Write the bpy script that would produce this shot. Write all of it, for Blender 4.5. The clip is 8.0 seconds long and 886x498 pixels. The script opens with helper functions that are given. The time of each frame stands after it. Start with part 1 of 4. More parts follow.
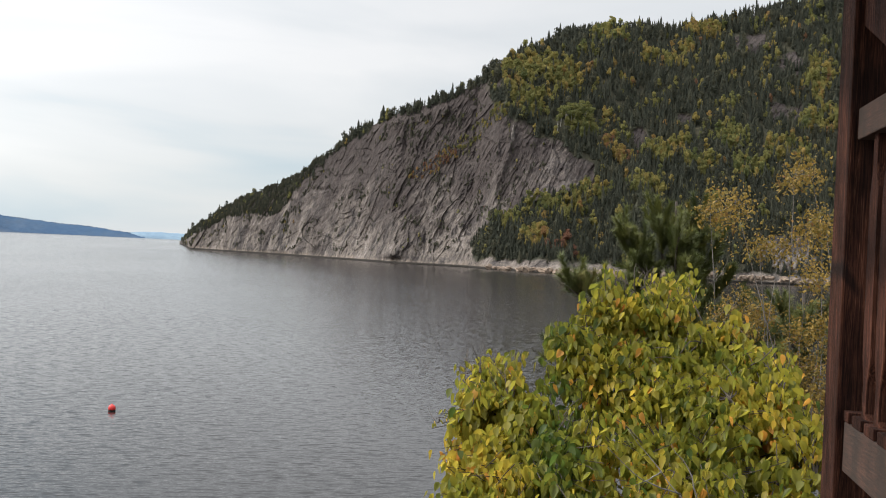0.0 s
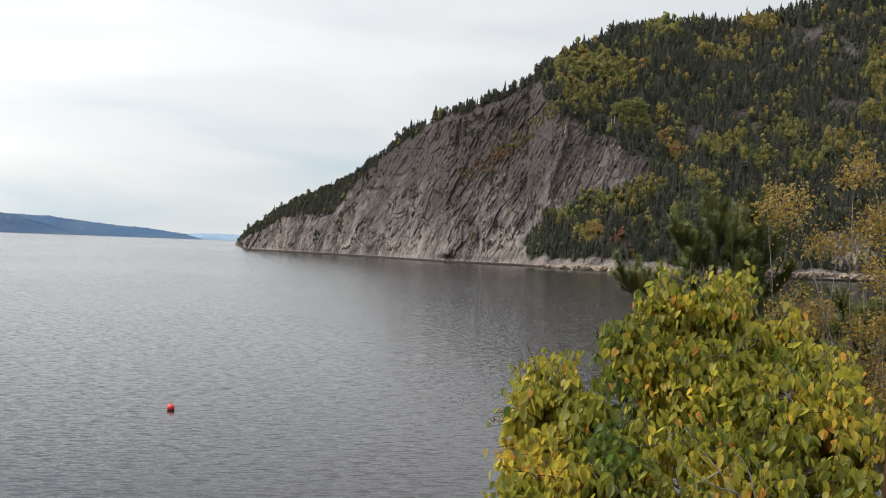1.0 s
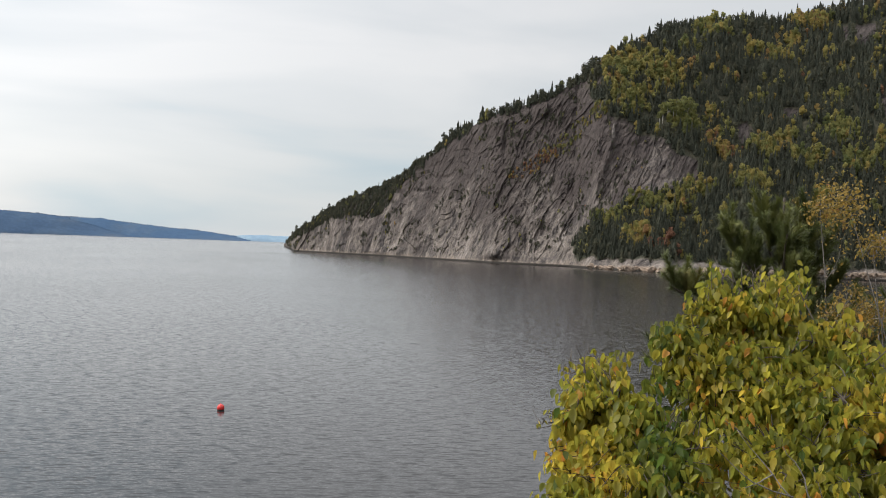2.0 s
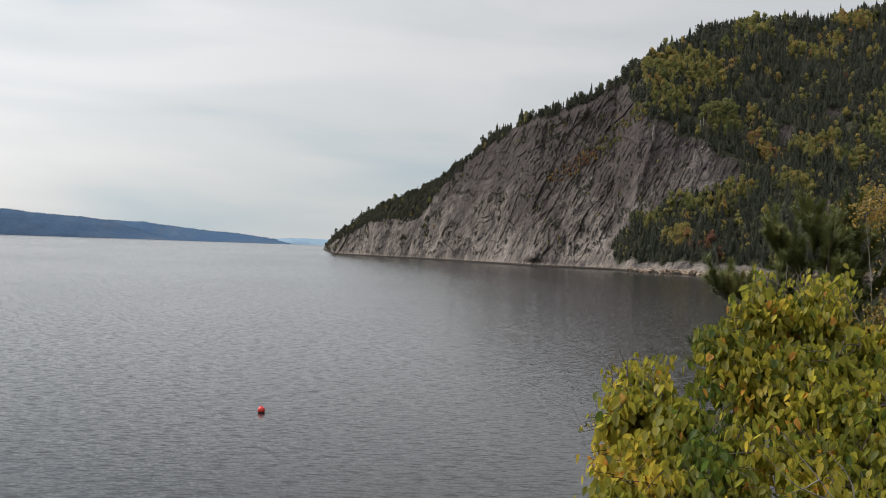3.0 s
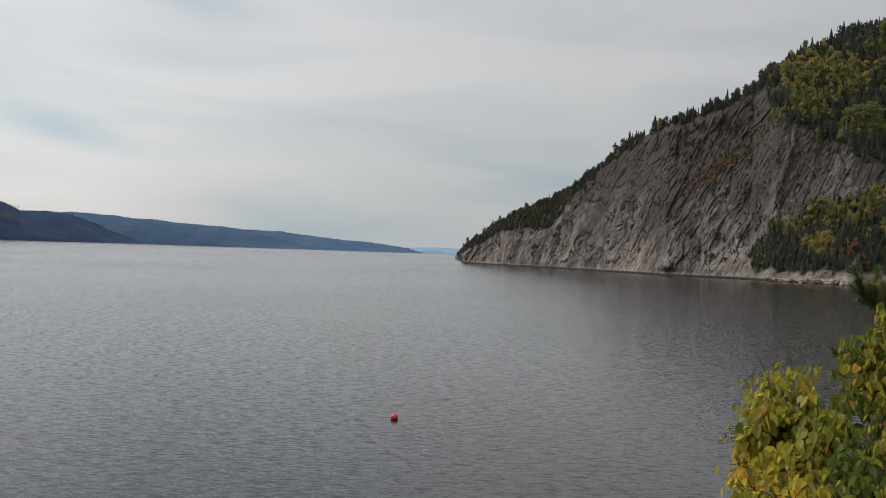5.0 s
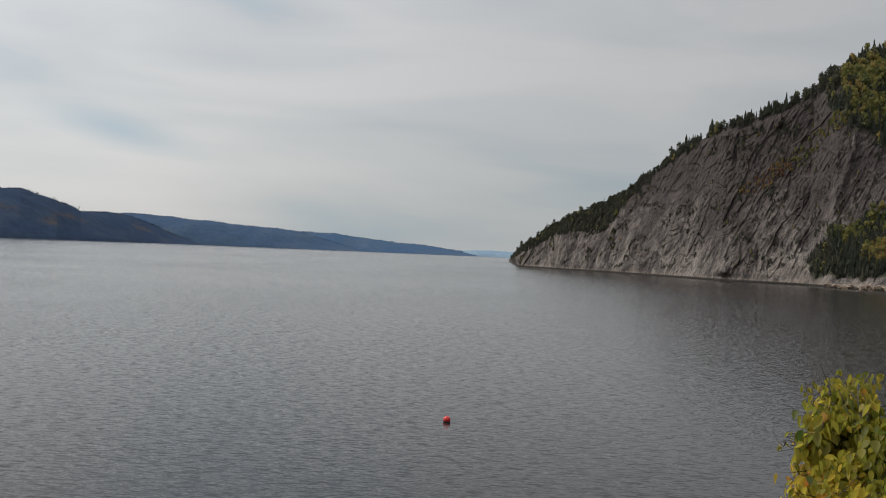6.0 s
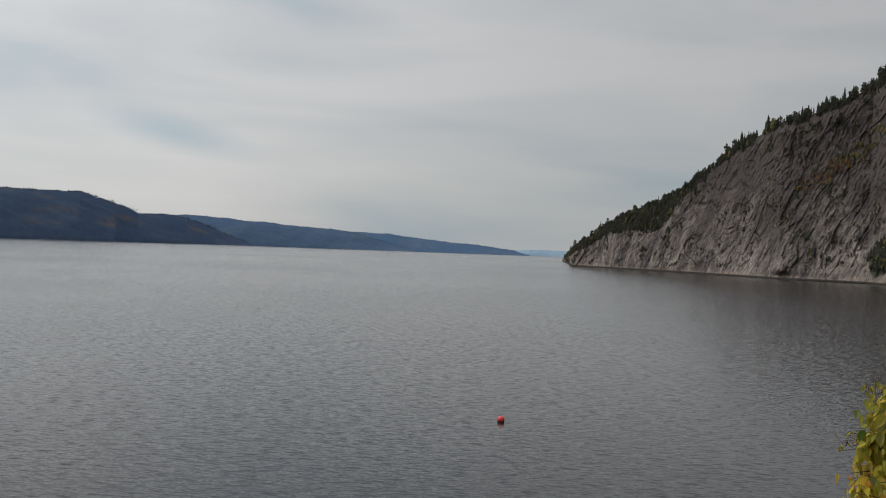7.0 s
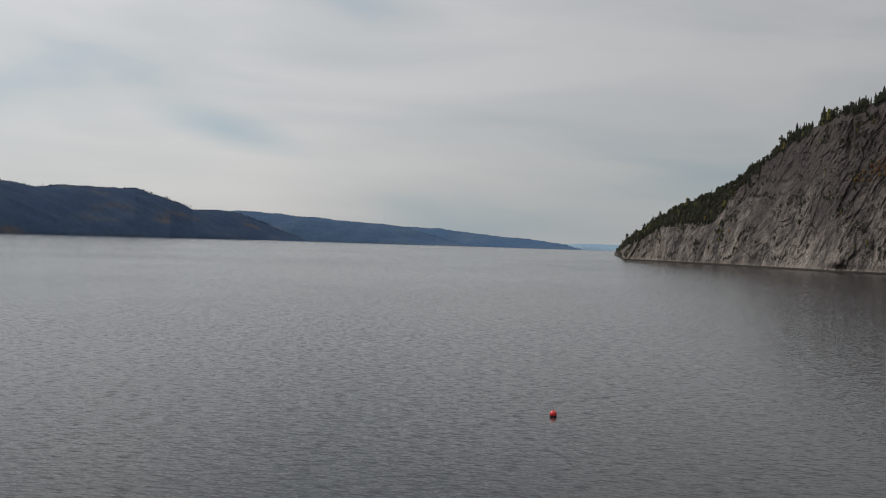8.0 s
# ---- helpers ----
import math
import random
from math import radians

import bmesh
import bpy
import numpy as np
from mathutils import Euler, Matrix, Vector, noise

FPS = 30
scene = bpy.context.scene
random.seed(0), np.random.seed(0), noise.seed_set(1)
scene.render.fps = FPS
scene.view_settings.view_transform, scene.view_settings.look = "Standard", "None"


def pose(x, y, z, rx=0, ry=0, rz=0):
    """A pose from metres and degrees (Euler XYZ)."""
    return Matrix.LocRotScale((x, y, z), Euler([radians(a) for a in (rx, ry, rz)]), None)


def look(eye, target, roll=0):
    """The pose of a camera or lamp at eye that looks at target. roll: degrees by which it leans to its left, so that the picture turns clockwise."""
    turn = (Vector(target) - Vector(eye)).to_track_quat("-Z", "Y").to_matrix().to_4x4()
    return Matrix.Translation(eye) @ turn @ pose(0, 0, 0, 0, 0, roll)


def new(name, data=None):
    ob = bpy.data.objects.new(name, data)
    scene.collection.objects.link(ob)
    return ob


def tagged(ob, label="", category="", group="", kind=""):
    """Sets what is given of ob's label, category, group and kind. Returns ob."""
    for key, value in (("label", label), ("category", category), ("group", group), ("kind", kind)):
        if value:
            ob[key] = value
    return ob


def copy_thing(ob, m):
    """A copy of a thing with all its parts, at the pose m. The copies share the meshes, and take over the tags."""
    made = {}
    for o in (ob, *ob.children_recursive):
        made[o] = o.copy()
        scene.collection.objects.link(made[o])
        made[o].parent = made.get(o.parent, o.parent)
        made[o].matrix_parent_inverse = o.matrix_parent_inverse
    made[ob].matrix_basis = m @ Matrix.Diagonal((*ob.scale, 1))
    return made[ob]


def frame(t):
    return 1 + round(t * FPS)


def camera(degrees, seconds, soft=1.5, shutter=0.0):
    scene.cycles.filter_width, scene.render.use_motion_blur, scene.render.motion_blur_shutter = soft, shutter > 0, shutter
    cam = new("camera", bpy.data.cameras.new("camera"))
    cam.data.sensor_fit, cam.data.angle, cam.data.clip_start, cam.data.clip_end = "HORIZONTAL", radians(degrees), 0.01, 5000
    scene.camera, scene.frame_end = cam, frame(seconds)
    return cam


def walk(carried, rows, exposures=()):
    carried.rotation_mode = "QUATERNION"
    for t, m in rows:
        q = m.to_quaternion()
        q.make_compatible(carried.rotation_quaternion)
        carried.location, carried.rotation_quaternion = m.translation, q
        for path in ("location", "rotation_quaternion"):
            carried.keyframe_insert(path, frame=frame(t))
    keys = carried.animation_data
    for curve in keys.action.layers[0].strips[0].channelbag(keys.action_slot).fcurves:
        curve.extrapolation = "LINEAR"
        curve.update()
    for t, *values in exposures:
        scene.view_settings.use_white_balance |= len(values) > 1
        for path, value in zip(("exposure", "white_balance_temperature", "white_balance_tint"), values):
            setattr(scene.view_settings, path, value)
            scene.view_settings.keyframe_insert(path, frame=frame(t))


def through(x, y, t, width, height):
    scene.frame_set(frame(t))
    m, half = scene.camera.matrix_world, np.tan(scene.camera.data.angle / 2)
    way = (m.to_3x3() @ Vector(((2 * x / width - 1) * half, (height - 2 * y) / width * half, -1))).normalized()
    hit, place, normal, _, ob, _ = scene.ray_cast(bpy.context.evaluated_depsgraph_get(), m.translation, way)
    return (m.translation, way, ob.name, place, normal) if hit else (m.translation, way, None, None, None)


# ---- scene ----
cam = camera(43.65, 8.0, 1.0)
# seconds, eye x y z, pitch, roll, yaw
EYE = 12.0
ROWS = [
    (0.0, 0.000, 0.0, 0.000, 0.03, -2.75, -10.30),
    (0.5, 0.000, 0.0, 0.000, -0.08, -2.53, -8.84),
    (1.0, 0.000, 0.0, 0.000, -0.14, -2.30, -7.52),
    (1.5, -0.003, 0.0, 0.000, -0.19, -2.22, -6.26),
    (3.0, -0.023, 0.0, -0.001, -0.10, -2.11, -3.06),
    (3.5, -0.029, 0.0, -0.004, -0.02, -2.07, -1.99),
    (4.0, -0.030, 0.0, -0.005, 0.05, -1.57, 0.00),
    (4.5, -0.031, 0.0, -0.008, 0.09, -1.63, 2.01),
    (6.0, -0.049, 0.0, -0.013, 0.16, -2.52, 6.52),
    (6.5, -0.052, 0.0, -0.017, 0.13, -2.16, 7.77),
    (7.0, -0.056, 0.0, -0.019, 0.04, -2.21, 9.27),
    (7.5, -0.060, 0.0, -0.019, -0.12, -2.13, 10.56),
    (8.0, -0.062, 0.0, -0.021, -0.34, -1.92, 11.92),
]
EXPOSURES = [(t, e, 6480, 10) for t, e in ((0.0, 0.42), (1.5, 0.34), (3.0, 0.04), (4.5, -0.19), (6.0, -0.42), (8.0, -0.55))]
walk(cam, [(t, pose(x, y, EYE + z, 90 + pitch, roll, yaw)) for t, x, y, z, pitch, roll, yaw in ROWS], EXPOSURES)

# ---- world and light ----
SUN_AZ, SUN_EL = -75.0, 42.0      # bearing (clockwise from +y) and height of the veiled sun


def bearing(az, r, z=0.0):
    """The place at bearing az (degrees clockwise from +y), r metres off."""
    return Vector((math.sin(radians(az)) * r, math.cos(radians(az)) * r, z))


def build_world():
    w = bpy.data.worlds.new("overcast_sky")
    w.use_nodes = True
    nt = w.node_tree
    nt.nodes.clear()
    N, L = nt.nodes.new, nt.links.new
    out = N("ShaderNodeOutputWorld")
    sky = N("ShaderNodeTexSky")
    sky.sky_type, sky.sun_disc = "NISHITA", False
    sky.sun_elevation, sky.sun_rotation = radians(SUN_EL), radians(SUN_AZ)
    clear = N("ShaderNodeBackground")
    clear.inputs["Strength"].default_value = 0.10
    L(sky.outputs[0], clear.inputs[0])
    co = N("ShaderNodeTexCoord")
    squash = N("ShaderNodeMapping")
    squash.inputs["Scale"].default_value = (1.0, 1.0, 4.5)
    squash.inputs["Rotation"].default_value = (0.0, radians(7), 0.0)
    L(co.outputs["Generated"], squash.inputs[0])
    n1 = N("ShaderNodeTexNoise")
    n1.inputs["Scale"].default_value, n1.inputs["Detail"].default_value, n1.inputs["Roughness"].default_value = 2.4, 5.0, 0.45
    n1.inputs["Distortion"].default_value = 0.4
    L(squash.outputs[0], n1.inputs["Vector"])
    ramp = N("ShaderNodeValToRGB")
    e = ramp.color_ramp.elements
    e[0].position, e[0].color = 0.34, (0.50, 0.58, 0.63, 1)
    e[1].position, e[1].color = 0.62, (0.77, 0.765, 0.76, 1)
    m = ramp.color_ramp.elements.new(0.46)
    m.color = (0.655, 0.672, 0.682, 1)
    L(n1.outputs["Fac"], ramp.inputs[0])
    # a slanting gap in the cloud low over the far shore, blue showing through
    gap = N("ShaderNodeVectorMath")
    gap.operation = "SUBTRACT"
    gap.inputs[1].default_value = bearing(-23.0, math.cos(radians(5.3)), math.sin(radians(5.3)))
    L(co.outputs["Generated"], gap.inputs[0])
    turn = N("ShaderNodeMapping")
    turn.vector_type = "TEXTURE"
    turn.inputs["Rotation"].default_value = (0.0, radians(11), radians(23))
    turn.inputs["Scale"].default_value = (0.085, 1.0, 0.020)
    L(gap.outputs[0], turn.inputs[0])
    far = N("ShaderNodeVectorMath")
    far.operation = "LENGTH"
    L(turn.outputs[0], far.inputs[0])
    ragged = N("ShaderNodeMath")
    ragged.operation = "MULTIPLY_ADD"
    ragged.inputs[1].default_value = 1.6
    L(n1.outputs["Fac"], ragged.inputs[0])
    L(far.outputs["Value"], ragged.inputs[2])
    thin = N("ShaderNodeMapRange")
    thin.interpolation_type = "SMOOTHSTEP"
    thin.inputs["From Min"].default_value, thin.inputs["From Max"].default_value = 2.0, 0.9
    thin.inputs["To Max"].default_value = 0.8
    L(ragged.outputs[0], thin.inputs[0])
    blue = N("ShaderNodeMix")
    blue.data_type = "RGBA"
    blue.inputs[7].default_value = (0.47, 0.575, 0.645, 1)
    L(thin.outputs[0], blue.inputs[0])
    L(ramp.outputs[0], blue.inputs[6])
    # the cloud is thinner, so brighter, towards the sun
    d = N("ShaderNodeVectorMath")
    d.operation = "DOT_PRODUCT"
    s = bearing(SUN_AZ, math.cos(radians(SUN_EL)), math.sin(radians(SUN_EL)))
    d.inputs[1].default_value = s
    L(co.outputs["Generated"], d.inputs[0])
    mr = N("ShaderNodeMapRange")
    mr.interpolation_type = "SMOOTHSTEP"
    mr.inputs["From Min"].default_value, mr.inputs["From Max"].default_value = 0.12, 1.0
    mr.inputs["To Min"].default_value, mr.inputs["To Max"].default_value = 0.90, 1.6
    L(d.outputs["Value"], mr.inputs[0])
    # and an overcast sky grows brighter overhead
    up = N("ShaderNodeSeparateXYZ")
    L(co.outputs["Generated"], up.inputs[0])
    zen = N("ShaderNodeMapRange")
    zen.interpolation_type = "SMOOTHSTEP"
    zen.inputs["From Min"].default_value, zen.inputs["From Max"].default_value = 0.42, 0.95
    zen.inputs["To Min"].default_value, zen.inputs["To Max"].default_value = 1.0, 2.1
    L(up.outputs[2], zen.inputs[0])
    both = N("ShaderNodeMath")
    both.operation = "MULTIPLY"
    L(mr.outputs[0], both.inputs[0])
    L(zen.outputs[0], both.inputs[1])
    cloud = N("ShaderNodeBackground")
    L(blue.outputs[2], cloud.inputs[0])
    L(both.outputs[0], cloud.inputs["Strength"])
    mix = N("ShaderNodeMixShader")
    mix.inputs[0].default_value = 0.88
    L(clear.outputs[0], mix.inputs[1])
    L(cloud.outputs[0], mix.inputs[2])
    L(mix.outputs[0], out.inputs[0])
    scene.world = w


build_world()
sun = new("sun", bpy.data.lights.new("sun", "SUN"))
sun.data.energy, sun.data.angle, sun.data.color = 2.2, radians(10), (1.0, 0.95, 0.87)
sun.matrix_world = look(bearing(SUN_AZ, 60 * math.cos(radians(SUN_EL)), 60 * math.sin(radians(SUN_EL))), (0, 0, 0))


# ---- materials ----
def material(name):
    """A node material with its tree, nodes.new, links.new and Principled shader."""
    m = bpy.data.materials.new(name)
    m.use_nodes = True
    nt = m.node_tree
    return m, nt.nodes.new, nt.links.new, nt.nodes["Principled BSDF"], nt.nodes["Material Output"]


def ramp_node(N, stops):
    r = N("ShaderNodeValToRGB")
    el = r.color_ramp.elements
    el[0].position, el[0].color = stops[0][0], (*stops[0][1], 1)
    el[1].position, el[1].color = stops[-1][0], (*stops[-1][1], 1)
    for p, c in stops[1:-1]:
        el.new(p).color = (*c, 1)
    return r


def noise_node(N, L, vec, scale, detail=4.0, rough=0.55, distort=0.0):
    n = N("ShaderNodeTexNoise")
    n.inputs["Scale"].default_value, n.inputs["Detail"].default_value = scale, detail
    n.inputs["Roughness"].default_value, n.inputs["Distortion"].default_value = rough, distort
    L(vec, n.inputs["Vector"])
    return n


def mapped(N, L, vec, scale=(1, 1, 1), rot=(0, 0, 0)):
    mp = N("ShaderNodeMapping")
    mp.inputs["Scale"].default_value = scale
    mp.inputs["Rotation"].default_value = [radians(a) for a in rot]
    L(vec, mp.inputs[0])
    return mp.outputs[0]


def mix_colour(N, L, fac, a, b, mode="MIX"):
    m = N("ShaderNodeMix")
    m.data_type, m.blend_type = "RGBA", mode
    for sock, v in ((m.inputs[0], fac), (m.inputs[6], a), (m.inputs[7], b)):
        if isinstance(v, (int, float)):
            sock.default_value = v
        elif isinstance(v, tuple):
            sock.default_value = (*v, 1)
        else:
            L(v, sock)
    return m.outputs[2]


def bump_node(N, L, height, strength, distance, normal=None):
    b = N("ShaderNodeBump")
    b.inputs["Strength"].default_value, b.inputs["Distance"].default_value = strength, distance
    L(height, b.inputs["Height"])
    if normal:
        L(normal, b.inputs["Normal"])
    return b.outputs[0]


def water_material():
    m, N, L, p, out = material("fjord_water")
    co = N("ShaderNodeTexCoord").outputs["Object"]
    p.inputs["Base Color"].default_value = (0.017, 0.016, 0.016, 1)
    p.inputs["IOR"].default_value = 1.333
    patch = noise_node(N, L, mapped(N, L, co, (0.010, 0.0042, 1), (0, 0, 14)), 1.0, 5.0)
    rr = N("ShaderNodeMapRange")
    rr.inputs["From Min"].default_value, rr.inputs["From Max"].default_value = 0.35, 0.65
    rr.inputs["To Min"].default_value, rr.inputs["To Max"].default_value = 0.06, 0.12
    L(patch.outputs["Fac"], rr.inputs[0])
    L(rr.outputs[0], p.inputs["Roughness"])
    # wind ripples: two sizes of wavelets, their slopes taken from noise; calmer and rougher patches
    def slopes(vec, scale, detail, ax, ay):
        n = noise_node(N, L, vec, scale, detail, 0.55, 0.4)
        m1 = N("ShaderNodeVectorMath")
        m1.operation = "SUBTRACT"
        m1.inputs[1].default_value = (0.5, 0.5, 0.5)
        L(n.outputs["Color"], m1.inputs[0])
        m2 = N("ShaderNodeVectorMath")
        m2.operation = "MULTIPLY"
        m2.inputs[1].default_value = (ax, ay, 0.0)
        L(m1.outputs[0], m2.inputs[0])
        return m2.outputs[0]

    def vec_op(op, a, b=None):
        m = N("ShaderNodeVectorMath")
        m.operation = op
        L(a, m.inputs[0])
        if isinstance(b, tuple):
            m.inputs[1].default_value = b
        elif b is not None:
            L(b, m.inputs[1])
        return m

    small = slopes(mapped(N, L, co, (0.45, 1.0, 1), (0, 0, 8)), 10.0, 2.0, 0.19, 0.29)

    def crests(vec, scale, detail, steep):
        """Short-crested wavelets: long gentle backs and narrow steep fronts that face the bank."""
        n = noise_node(N, L, vec, scale, detail, 0.5, 0.5)
        span = N("ShaderNodeMapRange")
        span.inputs["From Min"].default_value, span.inputs["From Max"].default_value = 0.36, 0.72
        L(n.outputs["Fac"], span.inputs[0])
        sharp = N("ShaderNodeMath")
        sharp.operation = "POWER"
        sharp.inputs[1].default_value = 3.6
        L(span.outputs[0], sharp.inputs[0])
        xyz = N("ShaderNodeCombineXYZ")
        k = N("ShaderNodeMath")
        k.operation = "MULTIPLY"
        k.inputs[1].default_value = -steep
        L(sharp.outputs[0], k.inputs[0])
        L(k.outputs[0], xyz.inputs[1])
        return xyz.outputs[0]

    fronts = vec_op("ADD", crests(mapped(N, L, co, (0.30, 1.0, 1), (0, 0, -6)), 3.4, 2.0, 0.31), crests(mapped(N, L, co, (0.40, 1.0, 1), (0, 0, 13)), 1.7, 1.0, 0.05))
    both = vec_op("ADD", small, fronts.outputs[0])
    gust = N("ShaderNodeMapRange")
    gust.inputs["From Min"].default_value, gust.inputs["From Max"].default_value = 0.35, 0.65
    gust.inputs["To Min"].default_value, gust.inputs["To Max"].default_value = 0.85, 1.12
    L(patch.outputs["Fac"], gust.inputs[0])
    scaled = vec_op("SCALE", both.outputs[0])
    L(gust.outputs[0], scaled.inputs["Scale"])
    # the wind drives the waves ashore: their steeper faces look towards the bank
    n = vec_op("NORMALIZE", vec_op("ADD", scaled.outputs[0], (0.0, -0.022, 1.0)).outputs[0])
    L(n.outputs[0], p.inputs["Normal"])
    return m


def rock_material(name, base, warm, dark, soil=True):
    """Weathered gneiss: grey with warm and dark streaks down the dip; earth where the ground is wooded."""
    m, N, L, p, out = material(name)
    co = N("ShaderNodeTexCoord").outputs["Object"]
    streak = mapped(N, L, co, (0.075, 0.075, 0.030), (0, 22, 0))
    a = noise_node(N, L, streak, 1.0, 8.0, 0.7, 1.0)
    col = ramp_node(N, [(0.41, dark), (0.475, base), (0.53, warm), (0.60, tuple(min(1, c * 1.9) for c in base))])
    L(a.outputs["Fac"], col.inputs[0])
    fine = noise_node(N, L, mapped(N, L, co, (1, 1, 0.22), (0, 20, 0)), 0.42, 8.0, 0.85)
    fr = ramp_node(N, [(0.37, (0.36, 0.35, 0.36)), (0.63, (1.55, 1.52, 1.48))])
    L(fine.outputs["Fac"], fr.inputs[0])
    c = mix_colour(N, L, 0.85, col.outputs[0], fr.outputs[0], "MULTIPLY")
    # brown lichen and moss in broad patches
    lich = noise_node(N, L, mapped(N, L, co, (1, 1, 0.6), (0, 25, 0)), 0.030, 8.0, 0.75)
    lr = ramp_node(N, [(0.50, (0, 0, 0)), (0.72, (1, 1, 1))])
    sep = N("ShaderNodeSeparateXYZ")
    L(co, sep.inputs[0])
    rise = N("ShaderNodeMath")
    rise.operation = "MULTIPLY_ADD"
    rise.inputs[1].default_value = 0.0033
    L(sep.outputs[2], rise.inputs[0])
    L(lich.outputs["Fac"], rise.inputs[2])
    L(rise.outputs[0], lr.inputs[0])
    half = N("ShaderNodeMath")
    half.operation = "MULTIPLY"
    half.inputs[1].default_value = 0.90
    L(lr.outputs[0], half.inputs[0])
    c = mix_colour(N, L, half.outputs[0], c, mix_colour(N, L, 0.8, (0.048, 0.038, 0.036), fr.outputs[0], "MULTIPLY"))
    # paler, salt-washed band just above the water
    band = N("ShaderNodeMapRange")
    band.inputs["From Min"].default_value, band.inputs["From Max"].default_value = 4.5, 0.5
    band.inputs["To Max"].default_value = 0.75
    jag = N("ShaderNodeMath")
    jag.operation = "MULTIPLY_ADD"
    jag.inputs[1].default_value = 14.0
    L(noise_node(N, L, mapped(N, L, co, (1, 1, 0.3)), 0.12, 5.0, 0.7).outputs["Fac"], jag.inputs[0])
    low = N("ShaderNodeMath")
    low.operation = "ADD"
    low.inputs[1].default_value = -6.0
    L(sep.outputs[2], low.inputs[0])
    L(low.outputs[0], jag.inputs[2])
    L(jag.outputs[0], band.inputs[0])
    pale = mix_colour(N, L, 0.85, (0.27, 0.22, 0.175), fr.outputs[0], "MULTIPLY")
    c = mix_colour(N, L, band.outputs[0], c, pale)
    wet = N("ShaderNodeMapRange")
    wet.inputs["From Min"].default_value, wet.inputs["From Max"].default_value = 1.9, 1.2
    L(sep.outputs[2], wet.inputs[0])
    c = mix_colour(N, L, wet.outputs[0], c, (0.030, 0.026, 0.022))
    if soil:
        at = N("ShaderNodeAttribute")
        at.attribute_name = "wooded"
        g = noise_node(N, L, co, 0.15, 5.0)
        gr = ramp_node(N, [(0.35, (0.035, 0.036, 0.024)), (0.65, (0.07, 0.064, 0.040))])
        L(g.outputs["Fac"], gr.inputs[0])
        c = mix_colour(N, L, at.outputs["Fac"], c, gr.outputs[0])
    L(c, p.inputs["Base Color"])
    p.inputs["Roughness"].default_value = 0.9
    p.inputs["Specular IOR Level"].default_value = 0.25
    L(bump_node(N, L, fine.outputs["Fac"], 0.65, 1.2), p.inputs["Normal"])
    return m


def leaf_material(name, stops, source, through=0.35, rough=0.55):
    """Foliage: colour by a random number a leaf, an island or a tree; light shines through."""
    m, N, L, p, out = material(name)
    if source == "object":
        span = N("ShaderNodeMapRange")
        span.inputs["To Min"].default_value, span.inputs["To Max"].default_value = 0.25, 0.84
        L(N("ShaderNodeObjectInfo").outputs["Random"], span.inputs[0])
        val = span.outputs[0]
    elif source == "island":
        val = N("ShaderNodeNewGeometry").outputs["Random Per Island"]
    else:
        at = N("ShaderNodeAttribute")
        at.attribute_name = source
        val = at.outputs["Fac"]
    r = ramp_node(N, stops)
    L(val, r.inputs[0])
    c = r.outputs[0]
    co = N("ShaderNodeTexCoord").outputs["Object"]
    n = noise_node(N, L, co, 9.0 if source in ("object", "island") else 0.6, 3.0)
    nr = ramp_node(N, [(0.3, (0.7, 0.7, 0.7)), (0.7, (1.2, 1.2, 1.2))])
    L(n.outputs["Fac"], nr.inputs[0])
    c = mix_colour(N, L, 0.8, c, nr.outputs[0], "MULTIPLY")
    L(c, p.inputs["Base Color"])
    p.inputs["Roughness"].default_value = rough
    p.inputs["Specular IOR Level"].default_value = 0.45 if rough < 0.5 else 0.25
    if through:
        t = N("ShaderNodeBsdfTranslucent")
        L(c, t.inputs[0])
        mx = N("ShaderNodeMixShader")
        mx.inputs[0].default_value = through
        L(p.outputs[0], mx.inputs[1])
        L(t.outputs[0], mx.inputs[2])
        L(mx.outputs[0], out.inputs[0])
    return m


def bark_material(name, a, b, scale=30.0):
    m, N, L, p, out = material(name)
    co = N("ShaderNodeTexCoord").outputs["Object"]
    n = noise_node(N, L, mapped(N, L, co, (1, 1, 0.3)), scale, 5.0, 0.65)
    r = ramp_node(N, [(0.35, a), (0.65, b)])
    L(n.outputs["Fac"], r.inputs[0])
    L(r.outputs[0], p.inputs["Base Color"])
    p.inputs["Roughness"].default_value = 0.85
    L(bump_node(N, L, n.outputs["Fac"], 0.6, 0.01), p.inputs["Normal"])
    return m


